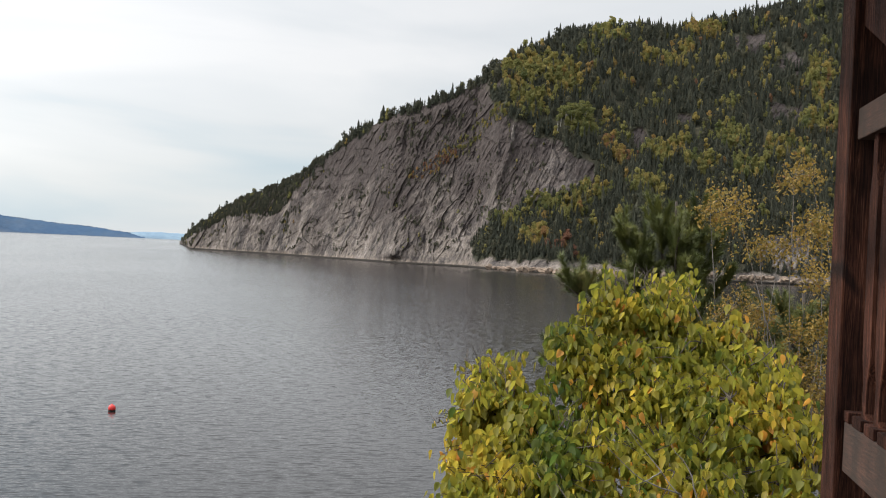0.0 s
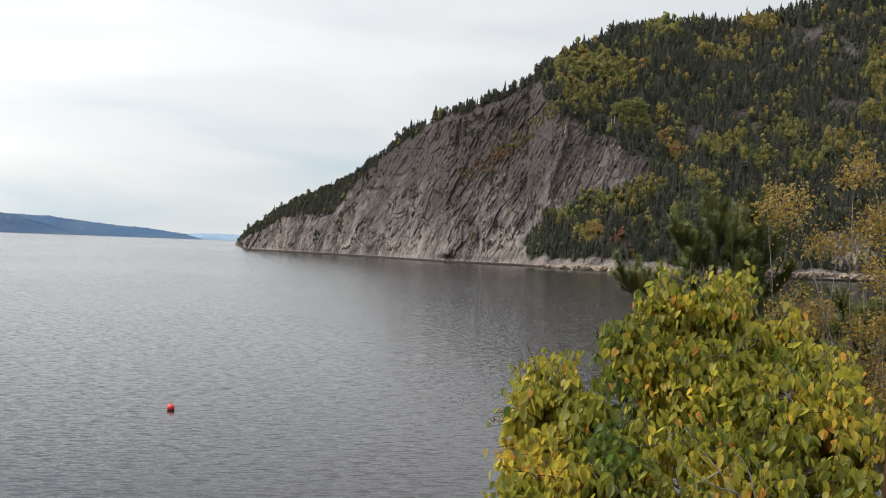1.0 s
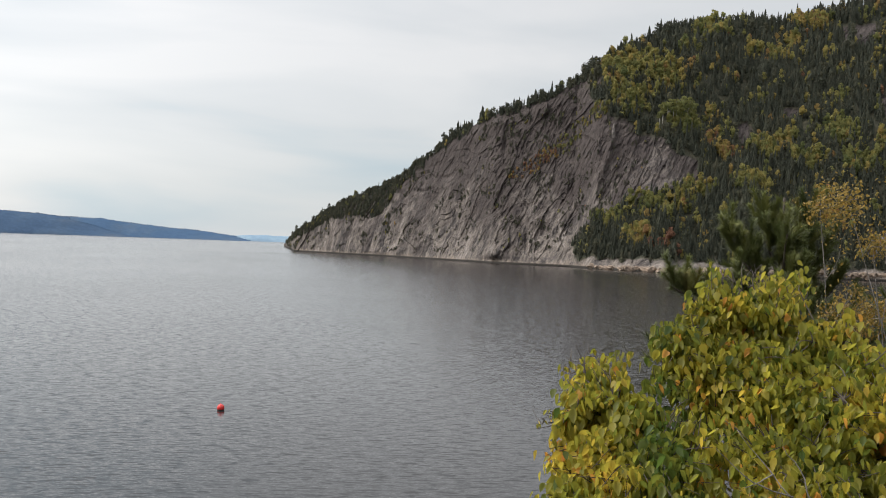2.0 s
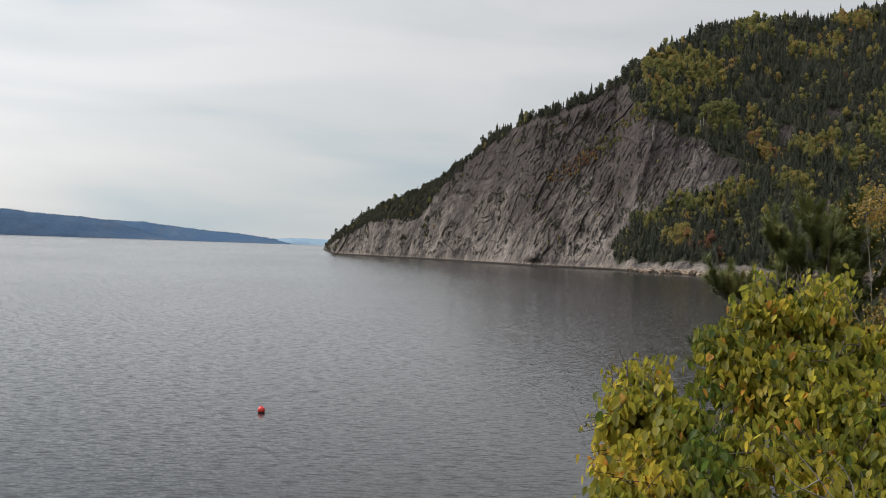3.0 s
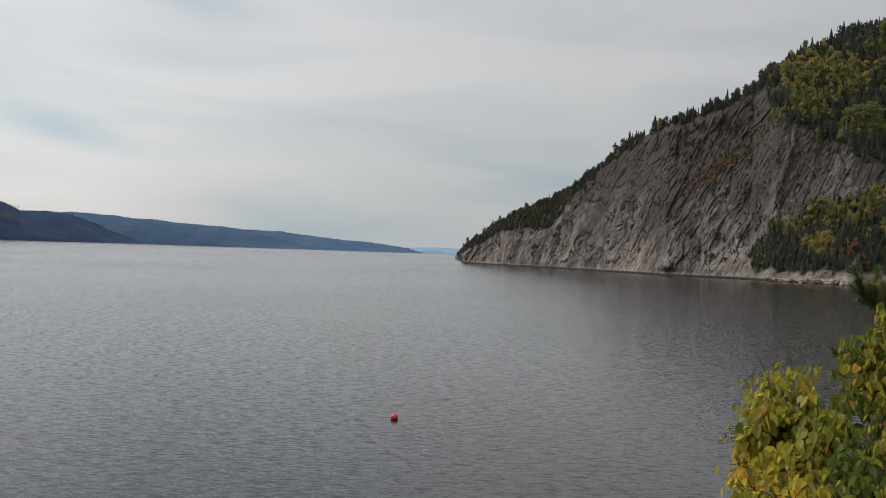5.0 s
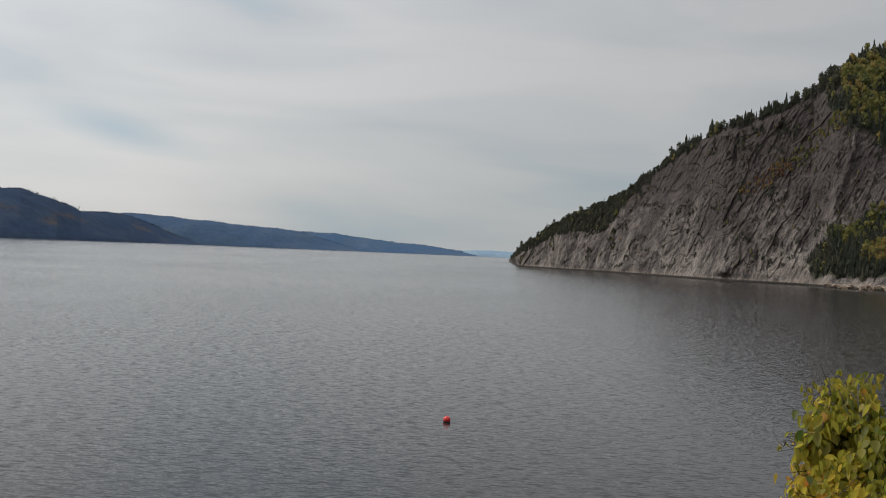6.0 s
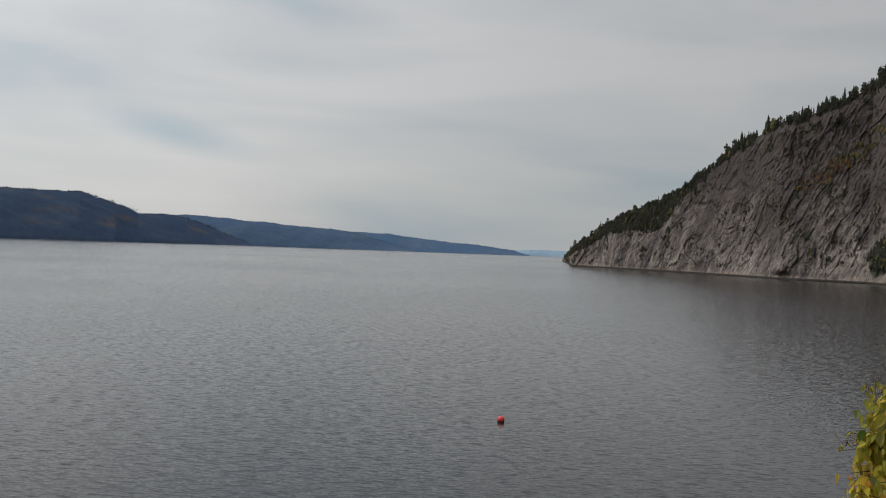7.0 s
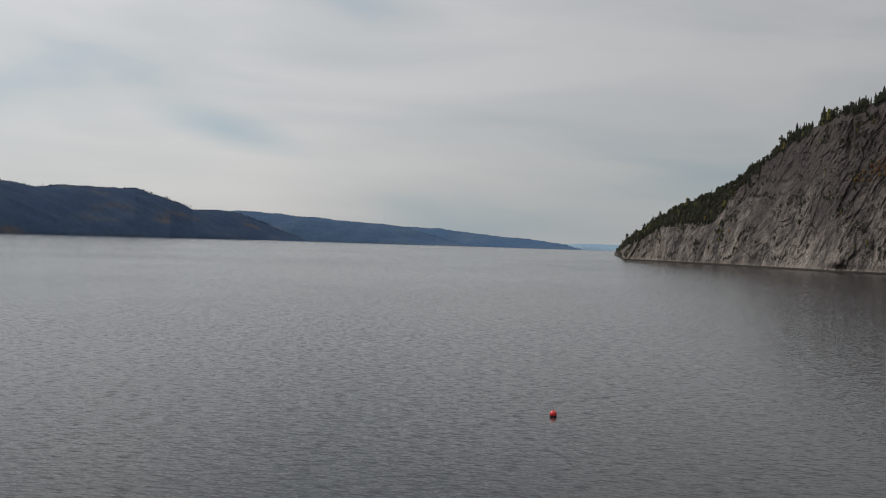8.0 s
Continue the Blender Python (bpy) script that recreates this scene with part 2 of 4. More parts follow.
def timber_material(name, grey, squash, scar=False):
    """Red-brown stained boards, weathered, with dark grain along one axis; grey: how far the stain has bleached."""
    m, N, L, p, out = material(name)
    co = N("ShaderNodeTexCoord").outputs["Object"]
    grain = noise_node(N, L, mapped(N, L, co, squash), 170.0, 8.0, 0.8, 1.6)
    r = ramp_node(N, [(0.38, (0.007, 0.004, 0.004)), (0.48, (0.034, 0.014, 0.010)), (0.57, (0.078, 0.031, 0.019)), (0.70, (0.21, 0.115, 0.075))])
    L(grain.outputs["Fac"], r.inputs[0])
    worn = noise_node(N, L, mapped(N, L, co, (1, 1, 0.4)), 9.0, 4.0, 0.6)
    wr = ramp_node(N, [(0.38, (0.40, 0.36, 0.34)), (0.52, (1.0, 0.95, 0.9)), (0.66, (1.9, 1.8, 1.7))])
    L(worn.outputs["Fac"], wr.inputs[0])
    c = mix_colour(N, L, 1.0, r.outputs[0], wr.outputs[0], "MULTIPLY")
    c = mix_colour(N, L, grey, c, (0.095, 0.078, 0.067))
    if scar:
        # a slanting dark knot, its rim broken by the grain
        knot = N("ShaderNodeMapping")
        knot.vector_type = "TEXTURE"
        knot.inputs["Location"].default_value = (0.0, -0.011, -0.017)
        knot.inputs["Rotation"].default_value = (radians(-31), 0.0, 0.0)
        knot.inputs["Scale"].default_value = (1.0, 0.013, 0.062)
        L(co, knot.inputs[0])
        far = N("ShaderNodeVectorMath")
        far.operation = "LENGTH"
        L(knot.outputs[0], far.inputs[0])
        rim = N("ShaderNodeMath")
        rim.operation = "MULTIPLY_ADD"
        rim.inputs[1].default_value = 1.6
        L(grain.outputs["Fac"], rim.inputs[0])
        L(far.outputs["Value"], rim.inputs[2])
        inside = N("ShaderNodeMapRange")
        inside.inputs["From Min"].default_value, inside.inputs["From Max"].default_value = 2.0, 1.3
        inside.inputs["To Max"].default_value = 0.85
        L(rim.outputs[0], inside.inputs[0])
        c = mix_colour(N, L, inside.outputs[0], c, (0.012, 0.007, 0.006))
    L(c, p.inputs["Base Color"])
    p.inputs["Roughness"].default_value = 0.9
    p.inputs["Specular IOR Level"].default_value = 0.12
    L(bump_node(N, L, grain.outputs["Fac"], 0.7, 0.004), p.inputs["Normal"])
    return m


def hazed_forest_material(name, a, b, c):
    """A wooded slope kilometres off, with the haze of the distance mixed into its colours."""
    m, N, L, p, out = material(name)
    co = N("ShaderNodeTexCoord").outputs["Object"]
    n = noise_node(N, L, mapped(N, L, co, (1, 0.5, 1.6)), 0.010, 4.0, 0.55)
    r = ramp_node(N, [(0.40, a), (0.55, b), (0.72, c)])
    L(n.outputs["Fac"], r.inputs[0])
    f = noise_node(N, L, co, 0.06, 4.0, 0.7)
    fr = ramp_node(N, [(0.3, (0.88, 0.88, 0.88)), (0.7, (1.12, 1.12, 1.12))])
    L(f.outputs["Fac"], fr.inputs[0])
    L(mix_colour(N, L, 1.0, r.outputs[0], fr.outputs[0], "MULTIPLY"), p.inputs["Base Color"])
    p.inputs["Roughness"].default_value = 1.0
    p.inputs["Specular IOR Level"].default_value = 0.0
    return m


def plain_material(name, colour, rough, scale=8.0, amount=0.25):
    m, N, L, p, out = material(name)
    co = N("ShaderNodeTexCoord").outputs["Object"]
    n = noise_node(N, L, co, scale, 5.0)
    r = ramp_node(N, [(0.3, tuple(c * (1 - amount) for c in colour)), (0.7, tuple(c * (1 + amount) for c in colour))])
    L(n.outputs["Fac"], r.inputs[0])
    L(r.outputs[0], p.inputs["Base Color"])
    p.inputs["Roughness"].default_value = rough
    return m


WATER = water_material()
ROCK = rock_material("gneiss_cliff", (0.122, 0.107, 0.098), (0.172, 0.148, 0.129), (0.056, 0.049, 0.048))
CONIFER = leaf_material("spruce_needles", [(0.0, (0.040, 0.045, 0.032)), (0.6, (0.060, 0.064, 0.044)), (1.0, (0.094, 0.092, 0.058))], "tint", 0.15, 0.8)
AUTUMN = leaf_material("autumn_leaves", [(0.0, (0.145, 0.165, 0.064)), (0.4, (0.28, 0.265, 0.092)), (0.65, (0.38, 0.30, 0.098)), (0.85, (0.34, 0.21, 0.092)), (1.0, (0.25, 0.13, 0.085))], "tint", 0.5, 0.8)
TIMBER = timber_material("stained_timber", 0.0, (1, 1, 0.032))
TIMBER_POST = timber_material("knotty_timber", 0.0, (1, 1, 0.032), True)
TIMBER_WORN = timber_material("bleached_timber", 0.55, (0.045, 1, 1))
BARK_DARK = bark_material("dark_bark", (0.03, 0.022, 0.017), (0.09, 0.07, 0.055))
BARK_PALE = bark_material("pale_bark", (0.07, 0.06, 0.052), (0.24, 0.215, 0.195), 14.0)


# ---- mesh helpers ----
def mesh_from(name, verts, faces, mats, smooth=False, attrs=None):
    """A mesh from arrays; faces is one array (n, 3 or 4)."""
    faces = np.asarray(faces, np.int32)
    verts = np.asarray(verts, np.float32)
    me = bpy.data.meshes.new(name)
    k = faces.shape[1]
    me.vertices.add(len(verts))
    me.vertices.foreach_set("co", verts.ravel())
    me.loops.add(faces.size)
    me.loops.foreach_set("vertex_index", faces.ravel())
    me.polygons.add(len(faces))
    me.polygons.foreach_set("loop_start", np.arange(0, faces.size, k, dtype=np.int32))
    me.polygons.foreach_set("use_smooth", np.full(len(faces), smooth))
    for key, values in (attrs or {}).items():
        me.attributes.new(key, "FLOAT", "POINT").data.foreach_set("value", np.asarray(values, np.float32))
    for mt in mats:
        me.materials.append(mt)
    me.update(calc_edges=True)
    return me


def part(name, bm, mat, parent, label="", smooth=False):
    """Links a bmesh as one mesh object under a thing or a part."""
    me = bpy.data.meshes.new(name)
    bm.to_mesh(me)
    bm.free()
    me.materials.append(mat)
    if smooth:
        for f in me.polygons:
            f.use_smooth = True
    ob = new(name, me)
    ob.parent = parent
    if label:
        tagged(ob, label)
    return ob


def hash2(ix, iy, seed):
    h = (ix.astype(np.int64) * 374761393 + iy.astype(np.int64) * 668265263 + seed * 1442695041) & 0xFFFFFFFF
    h = ((h ^ (h >> 13)) * 1274126177) & 0xFFFFFFFF
    return (h ^ (h >> 16)) & 0xFFFF


def perlin(x, y, seed=0):
    """Gradient noise on arrays, about -0.7 to 0.7."""
    x, y = np.broadcast_arrays(np.asarray(x, float), np.asarray(y, float))
    ix, iy = np.floor(x), np.floor(y)
    fx, fy = x - ix, y - iy
    u, v = fx * fx * fx * (fx * (fx * 6 - 15) + 10), fy * fy * fy * (fy * (fy * 6 - 15) + 10)

    def g(dx, dy):
        a = hash2(ix + dx, iy + dy, seed) * (2 * math.pi / 65536)
        return np.cos(a) * (fx - dx) + np.sin(a) * (fy - dy)

    a = g(0, 0) * (1 - u) + g(1, 0) * u
    b = g(0, 1) * (1 - u) + g(1, 1) * u
    return a * (1 - v) + b * v


def fbm(x, y, octaves=4, seed=0, gain=0.5):
    s, a = 0.0, 1.0
    for i in range(octaves):
        s = s + a * perlin(x * 2 ** i, y * 2 ** i, seed + 17 * i)
        a *= gain
    return s


def facets(x, y, seed):
    """Broken slabs: each cell of a random mosaic stands out by its own amount and leans its own way; about -1 to 1."""
    x, y = np.broadcast_arrays(np.asarray(x, float), np.asarray(y, float))
    ix, iy = np.floor(x), np.floor(y)
    best, val = np.full(x.shape, 1e9), np.zeros(x.shape)
    for dx in (-1, 0, 1):
        for dy in (-1, 0, 1):
            cx, cy = ix + dx, iy + dy
            ax, ay = cx + hash2(cx, cy, seed) / 65536, cy + hash2(cx, cy, seed + 101) / 65536
            d = (x - ax) ** 2 + (y - ay) ** 2
            h = hash2(cx, cy, seed + 202) / 32768 - 1
            lx, ly = hash2(cx, cy, seed + 303) / 32768 - 1, hash2(cx, cy, seed + 404) / 32768 - 1
            near = d < best
            val = np.where(near, h * 0.6 + lx * (x - ax) * 0.8 + ly * (y - ay) * 0.8, val)
            best = np.where(near, d, best)
    return val


def flakes(u, w, seed):
    """Overlapping flakes of rock: each stands out more towards its right edge, then drops back; their bite varies along them."""
    i = np.floor(u)
    bite = np.clip(0.35 + 1.5 * perlin(i * 3.71, w + i * 0.37, seed), 0, 1)
    return bite * (u - i)


def smooth01(x, a, b):
    t = np.clip((x - a) / (b - a), 0, 1)
    return t * t * (3 - 2 * t)


def grid_faces(rows, cols):
    i = np.arange((rows - 1) * cols).reshape(rows - 1, cols)[:, :-1].ravel()
    return np.stack([i, i + 1, i + cols + 1, i + cols], 1)


# ---- the fjord: water ----
def build_water():
    r = np.concatenate([np.linspace(0, 200, 41), np.geomspace(215, 6500, 50)])
    a = np.linspace(0, 2 * math.pi, 145)
    R, A = np.meshgrid(r, a, indexing="ij")
    v = np.stack([R * np.sin(A), R * np.cos(A), 0 * R], -1).reshape(-1, 3)
    ob = new("water", mesh_from("water", v, grid_faces(len(r), len(a))[:, ::-1], [WATER], True))
    tagged(ob, "grey rippled fjord water reaching the horizon", "water", kind="structure")


build_water()


# ---- the mountain: shoreline and crest, by bearing ----
SHORE_AZ = [-3.1, -2.75, -2.6, -0.2, 2.1, 4.4, 7.6, 11.7, 12.9, 16.4, 20.4, 26.5, 33.0, 50.0, 80.0]
SHORE_R = [1900, 1500, 1180, 1071, 1005, 925, 832, 790, 745, 700, 712, 728, 760, 500, 160]
CREST_AZ = [-3.1, -2.9, -2.4, -0.9, 1.05, 2.45, 4.0, 5.4, 6.4, 7.8, 9.5, 11.2, 12.5, 14.6, 16.1, 17.8, 22.3, 24.2, 27.2, 31.3, 45.0, 80.0]
CREST_EL = [-0.2, -0.1, 0.35, 1.5, 2.45, 3.17, 4.48, 5.58, 6.22, 6.92, 7.52, 8.36, 9.3, 10.17, 10.92, 11.3, 11.52, 11.92, 12.6, 13.0, 14.0, 30.0]


# hollows of the face: bearing, height, half widths, depth
HOLLOWS = [(7.78, 2.5, 0.42, 2.6, 8.0), (3.92, 60.0, 0.45, 2.2, 5.0), (5.1, 71.0, 0.25, 2.0, 3.5), (9.35, 16.0, 0.10, 9.0, 4.0), (10.2, 27.0, 0.12, 6.0, 3.5), (6.4, 20.0, 0.10, 8.0, 3.0), (8.1, 96.0, 0.14, 12.0, 4.0)]


def hill(theta, v):
    """Ground of the mountain: theta bearing, v 0 at the shore, 1 at the crest, beyond on the back slope. Gives x, y, z and the wooded share."""
    ds = np.interp(theta, SHORE_AZ, SHORE_R)
    te = np.tan(np.radians(np.interp(theta, CREST_AZ, CREST_EL)))
    steep = 1.45 - 0.70 * smooth01(theta, 9.5, 17.0)
    dr = (ds + EYE / steep) / (1 - te / steep)
    zr = EYE + dr * te
    vv = np.clip(v, 0, 1)
    d = ds + (dr - ds) * v
    # the apron under the woods is gentler below and the crag above it steeper
    bulge = smooth01(theta, 11.5, 13.5) * (1 - smooth01(theta, 18.0, 21.0))
    z = zr * (vv + bulge * 0.06 * np.sin(2 * math.pi * vv) * -1)
    z = z - np.clip(v - 1, 0, None) * zr * 0.35
    s = theta * 14.5                      # metres along the face
    wood = wooded(theta, z, s)
    rock = 1 - wood
    warp = fbm(s / 45, z / 45, 3, 9) + 0.22 * fbm(s / 11, z / 13, 2, 10)
    across, along = s * 0.92 - z * 0.38 + warp * 2.4, s * 0.38 + z * 0.92 + warp * 8
    big = fbm(s / 70, z / 90, 3, 3) * 10
    slabs = facets(across / 11, along / 36, 15) * 1.8
    wave = 0.16 * fbm(s / 16, z / 16, 2, 23)
    blocks = facets(across / 4.6, along / 12, 16) * 1.0 + flakes(across / 6.5 + wave, along / 10, 26) * 1.5
    steps = facets((s + z * 0.1) / 19, (z - s * 0.3) / 24, 20) * 1.0
    chips = flakes(across / 2.7 + wave * 1.7, along / 5, 27) * 1.0 + fbm(across / 2.5, along / 5, 3, 24) * 0.7 + facets(across / 1.9, along / 3.6, 17) * 0.45
    fade = np.clip(v * 14, 0.3, 1) * np.clip((1.02 - v) * 12, 0.2, 1)
    out = (big * (0.35 + 0.65 * rock) + rock * (slabs + blocks + steps + chips)) * fade
    # a low cave at the waterline, overhangs, and the clefts beside the crag's pale rib
    for az, h, ra, rh, deep in HOLLOWS:
        out = out - deep * np.exp(-((theta - az) / ra) ** 2 - ((z - h) / rh) ** 2)
    rib = theta - np.interp(z, [30, 53, 77, 111], [12.5, 12.82, 13.2, 13.62]) + 0.45 * perlin(z / 13, s / 20, 25)
    tall = smooth01(z, 30, 44) * (1 - smooth01(z, 98, 116))
    out = out + tall * (3.0 * np.exp(-(rib / 0.22) ** 2) - 1.6 * np.exp(-((rib + 0.6) / 0.3) ** 2)) - 2.4 * np.exp(-((rib - 0.65) / 0.3) ** 2 - ((z - 60) / 9) ** 2)
    d = d - out
    z = z + fbm(s / 25, d / 25, 3, 21) * 3.0 * np.clip(v * 6, 0, 1) * (0.4 + 0.6 * wood)
    z = np.where(v <= 0, -3.0, z)
    t = np.radians(theta)
    return d * np.sin(t), d * np.cos(t), z, wood


def wooded(theta, z, s):
    """Share of the ground that bears trees: right of the crag, and a strip on the crest."""
    edge = np.interp(z, [0, 8, 30, 45, 60, 66, 80, 92, 102, 112, 124, 150], [11.9, 11.9, 12.7, 14.4, 17.4, 18.3, 17.8, 16.3, 15.0, 13.7, 12.9, 12.4])
    edge = edge + fbm(s / 14, z / 14, 3, 31) * 1.2
    w = smooth01(theta, edge - 0.25, edge + 0.25)
    for az, h, ra, rh in ((25.45, 200, 0.85, 15), (27.3, 183, 0.6, 13), (27.05, 132, 0.9, 11), (22.25, 121, 0.5, 8), (20.05, 103, 0.5, 8), (27.5, 20, 1.8, 12)):
        q = ((theta - az) / ra) ** 2 + ((z - h) / rh) ** 2 + fbm(s / 8, z / 8, 2, 33) * 1.4
        w = w * smooth01(q, 0.6, 1.1)
    low = 6.0 + 5.0 * perlin(s / 17, 0.5, 35) + 3.0 * perlin(s / 6, z / 6, 36)
    return w * smooth01(z, low, low + 1.5)


def build_mountain():
    th = np.concatenate([np.arange(-3.1, 33.0, 0.04), np.linspace(33.2, 80, 60)])
    v = np.concatenate([[-0.02], np.linspace(0.0, 1.0, 250), np.linspace(1.03, 1.7, 14)])
    V, T = np.meshgrid(v, th, indexing="ij")
    x, y, z, w = hill(T, V)
    co = np.stack([x, y, z], -1).reshape(-1, 3)
    ob = new("ground_mountain", mesh_from("ground_mountain", co, grid_faces(len(v), len(th)), [ROCK], False, {"wooded": w.ravel()}))
    tagged(ob, "steep grey gneiss headland with diagonal fissures, half wooded", "mountain", kind="structure")


build_mountain()


# ---- far shores ----
def build_far_hill(name, az, el, near, depth, mat, label, seed, rough):
    """A wooded ridge across the fjord: crest by bearing, near the distance of its shore."""
    th = np.arange(az[0], az[-1] + 1e-6, 0.03)
    v = np.linspace(0, 1, 40)
    v = np.concatenate([[-0.01], v, [1.15, 1.4]])
    V, T = np.meshgrid(v, th, indexing="ij")
    ds = np.interp(T, near[0], near[1])
    crest = np.interp(T, az, el)
    dr = ds + depth
    zr = np.maximum(EYE + dr * np.tan(np.radians(crest)), 0.3)
    vv = np.clip(V, 0, 1)
    z = zr * np.sin(vv * math.pi / 2) ** 0.9 - np.clip(V - 1, 0, None) * zr
    s = T * ds / 57.3
    gully = fbm(s / 260, z / 400, 3, seed) * 0.16
    d = ds + depth * V - gully * depth * np.clip(V * 4, 0, 1) * np.clip((1 - V) * 4, 0, 1)
    z = z + fbm(s / 60, d / 60, 2, seed + 5) * rough * np.clip(V * 5, 0, 1) + np.abs(perlin(s / 7, d / 9, seed + 9)) * rough * 0.55 * smooth01(V, 0.9, 0.98)
    z = np.where(V < 0, -4.0, z)
    t = np.radians(T)
    co = np.stack([d * np.sin(t), d * np.cos(t), z], -1).reshape(-1, 3)
    ob = new(name, mesh_from(name, co, grid_faces(len(v), len(th)), [mat], True))
    tagged(ob, label, "hills", kind="structure")
    return co[(V > 0.04).ravel() & (V < 1.02).ravel()], co[(V > 0.9).ravel() & (V < 1.02).ravel()]


# bluer and paler shore by shore: distance haze painted into the base colours
FAR_A = hazed_forest_material("hazed_woods_dark", (0.036, 0.054, 0.092), (0.042, 0.060, 0.094), (0.085, 0.073, 0.072))
FAR_B = hazed_forest_material("hazed_woods_blue", (0.058, 0.092, 0.150), (0.064, 0.098, 0.152), (0.080, 0.105, 0.148))
FAR_D = hazed_forest_material("far_woods_hazy", (0.060, 0.101, 0.170), (0.066, 0.107, 0.172), (0.080, 0.114, 0.166))
FAR_C = hazed_forest_material("hazed_woods_pale", (0.20, 0.28, 0.36), (0.22, 0.30, 0.37), (0.24, 0.31, 0.37))
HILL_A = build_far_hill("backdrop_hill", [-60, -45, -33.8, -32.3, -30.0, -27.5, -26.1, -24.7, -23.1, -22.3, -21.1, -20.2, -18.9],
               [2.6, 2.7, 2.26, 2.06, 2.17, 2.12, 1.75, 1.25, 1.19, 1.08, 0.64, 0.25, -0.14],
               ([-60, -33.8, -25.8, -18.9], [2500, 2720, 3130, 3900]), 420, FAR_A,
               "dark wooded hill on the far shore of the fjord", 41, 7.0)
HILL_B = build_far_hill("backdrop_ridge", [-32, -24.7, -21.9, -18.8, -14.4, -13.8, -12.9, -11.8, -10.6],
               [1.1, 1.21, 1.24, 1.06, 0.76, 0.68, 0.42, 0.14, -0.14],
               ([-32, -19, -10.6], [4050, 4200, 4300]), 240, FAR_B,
               "long wooded ridge across the water, coloured blue for haze", 43, 5.0)
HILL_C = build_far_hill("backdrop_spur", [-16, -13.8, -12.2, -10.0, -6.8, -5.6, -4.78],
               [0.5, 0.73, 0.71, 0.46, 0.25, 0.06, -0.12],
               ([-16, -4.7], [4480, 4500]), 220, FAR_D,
               "farther wooded spur running out into the fjord, coloured blue for haze", 47, 4.0)
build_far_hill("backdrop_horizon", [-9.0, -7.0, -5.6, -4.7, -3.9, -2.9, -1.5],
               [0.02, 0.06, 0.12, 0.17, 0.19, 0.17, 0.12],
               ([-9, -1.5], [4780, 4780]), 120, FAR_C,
               "hills low on the horizon, coloured pale blue for haze", 45, 2.0)


# ---- woods on the mountain ----
def spruce_shape(rng, tiers=6, points=7, slim=0.17):
    """One spruce of height 1: ragged skirts of drooping boughs, tapering to a spike. Triangles."""
    v, f = [], []
    for k in range(tiers):
        t = k / tiers
        z0 = 0.08 + 0.86 * t + rng.uniform(-0.02, 0.02)
        z1 = z0 + rng.uniform(2.0, 2.9) * 0.86 / tiers
        r = slim * (1 - t) ** 0.85 + 0.012
        a0 = rng.random() * 6.28
        top = len(v)
        v.append((0, 0, min(z1, 1.0)))
        ring = len(v)
        for j in range(2 * points):
            a = a0 + math.pi * j / points
            rr = r * (rng.uniform(0.65, 1.3) if j % 2 == 0 else rng.uniform(0.3, 0.6))
            v.append((rr * math.cos(a), rr * math.sin(a), z0 + (0.0 if j % 2 == 0 else 0.05) + rng.uniform(-0.035, 0.025)))
        for j in range(2 * points):
            f.append((top, ring + j, ring + (j + 1) % (2 * points)))
    b = len(v)
    v += [(0.012, 0, 0), (-0.006, 0.010, 0), (-0.006, -0.010, 0), (0, 0, 0.3)]
    f += [(b, b + 1, b + 3), (b + 1, b + 2, b + 3), (b + 2, b, b + 3)]
    return np.array(v), np.array(f)


def clump_shape(rng, n=165, wide=0.18):
    """One broadleaf tree of height 1: a crown of many small leaf clumps round a thin trunk with limbs. Triangles."""
    v, f = [], []

    def spoke(p, q, r):
        b = len(v)
        for base in (p, q):
            for k in range(3):
                a = k * 2.094
                v.append((base[0] + r * math.cos(a), base[1] + r * math.sin(a), base[2]))
        for k in range(3):
            m = (k + 1) % 3
            f.append((b + k, b + m, b + 3 + m))
            f.append((b + k, b + 3 + m, b + 3 + k))

    spoke((0, 0, 0), (0, 0, 0.75), 0.012)
    lobes = [(rng.normal(0, wide * 0.5), rng.normal(0, wide * 0.5), rng.uniform(0.30, 0.84), rng.uniform(0.12, 0.19)) for _ in range(6)] + [(0, 0, 0.86, 0.13)]
    for lx, ly, lz, lr in lobes:
        spoke((0, 0, lz * 0.6), (lx, ly, lz), 0.006)
    for _ in range(n):
        lx, ly, lz, lr = lobes[rng.integers(len(lobes))]
        d = rng.normal(size=3)
        d /= np.linalg.norm(d)
        c = np.array([lx, ly, lz]) + d * lr * rng.uniform(0.55, 1.0)
        a = (d + rng.normal(size=3) * 0.6) * np.array([1.0, 1.0, 0.55])
        a /= np.linalg.norm(a)
        u = np.cross(a, rng.normal(size=3))
        u /= np.linalg.norm(u)
        w = np.cross(a, u)
        s = rng.uniform(0.036, 0.062)
        b = len(v)
        v += [tuple(c + u * s), tuple(c + w * s * 0.8), tuple(c - u * s * 0.9), tuple(c - w * s)]
        f += [(b, b + 1, b + 2), (b, b + 2, b + 3)]
    return np.array(v), np.array(f)


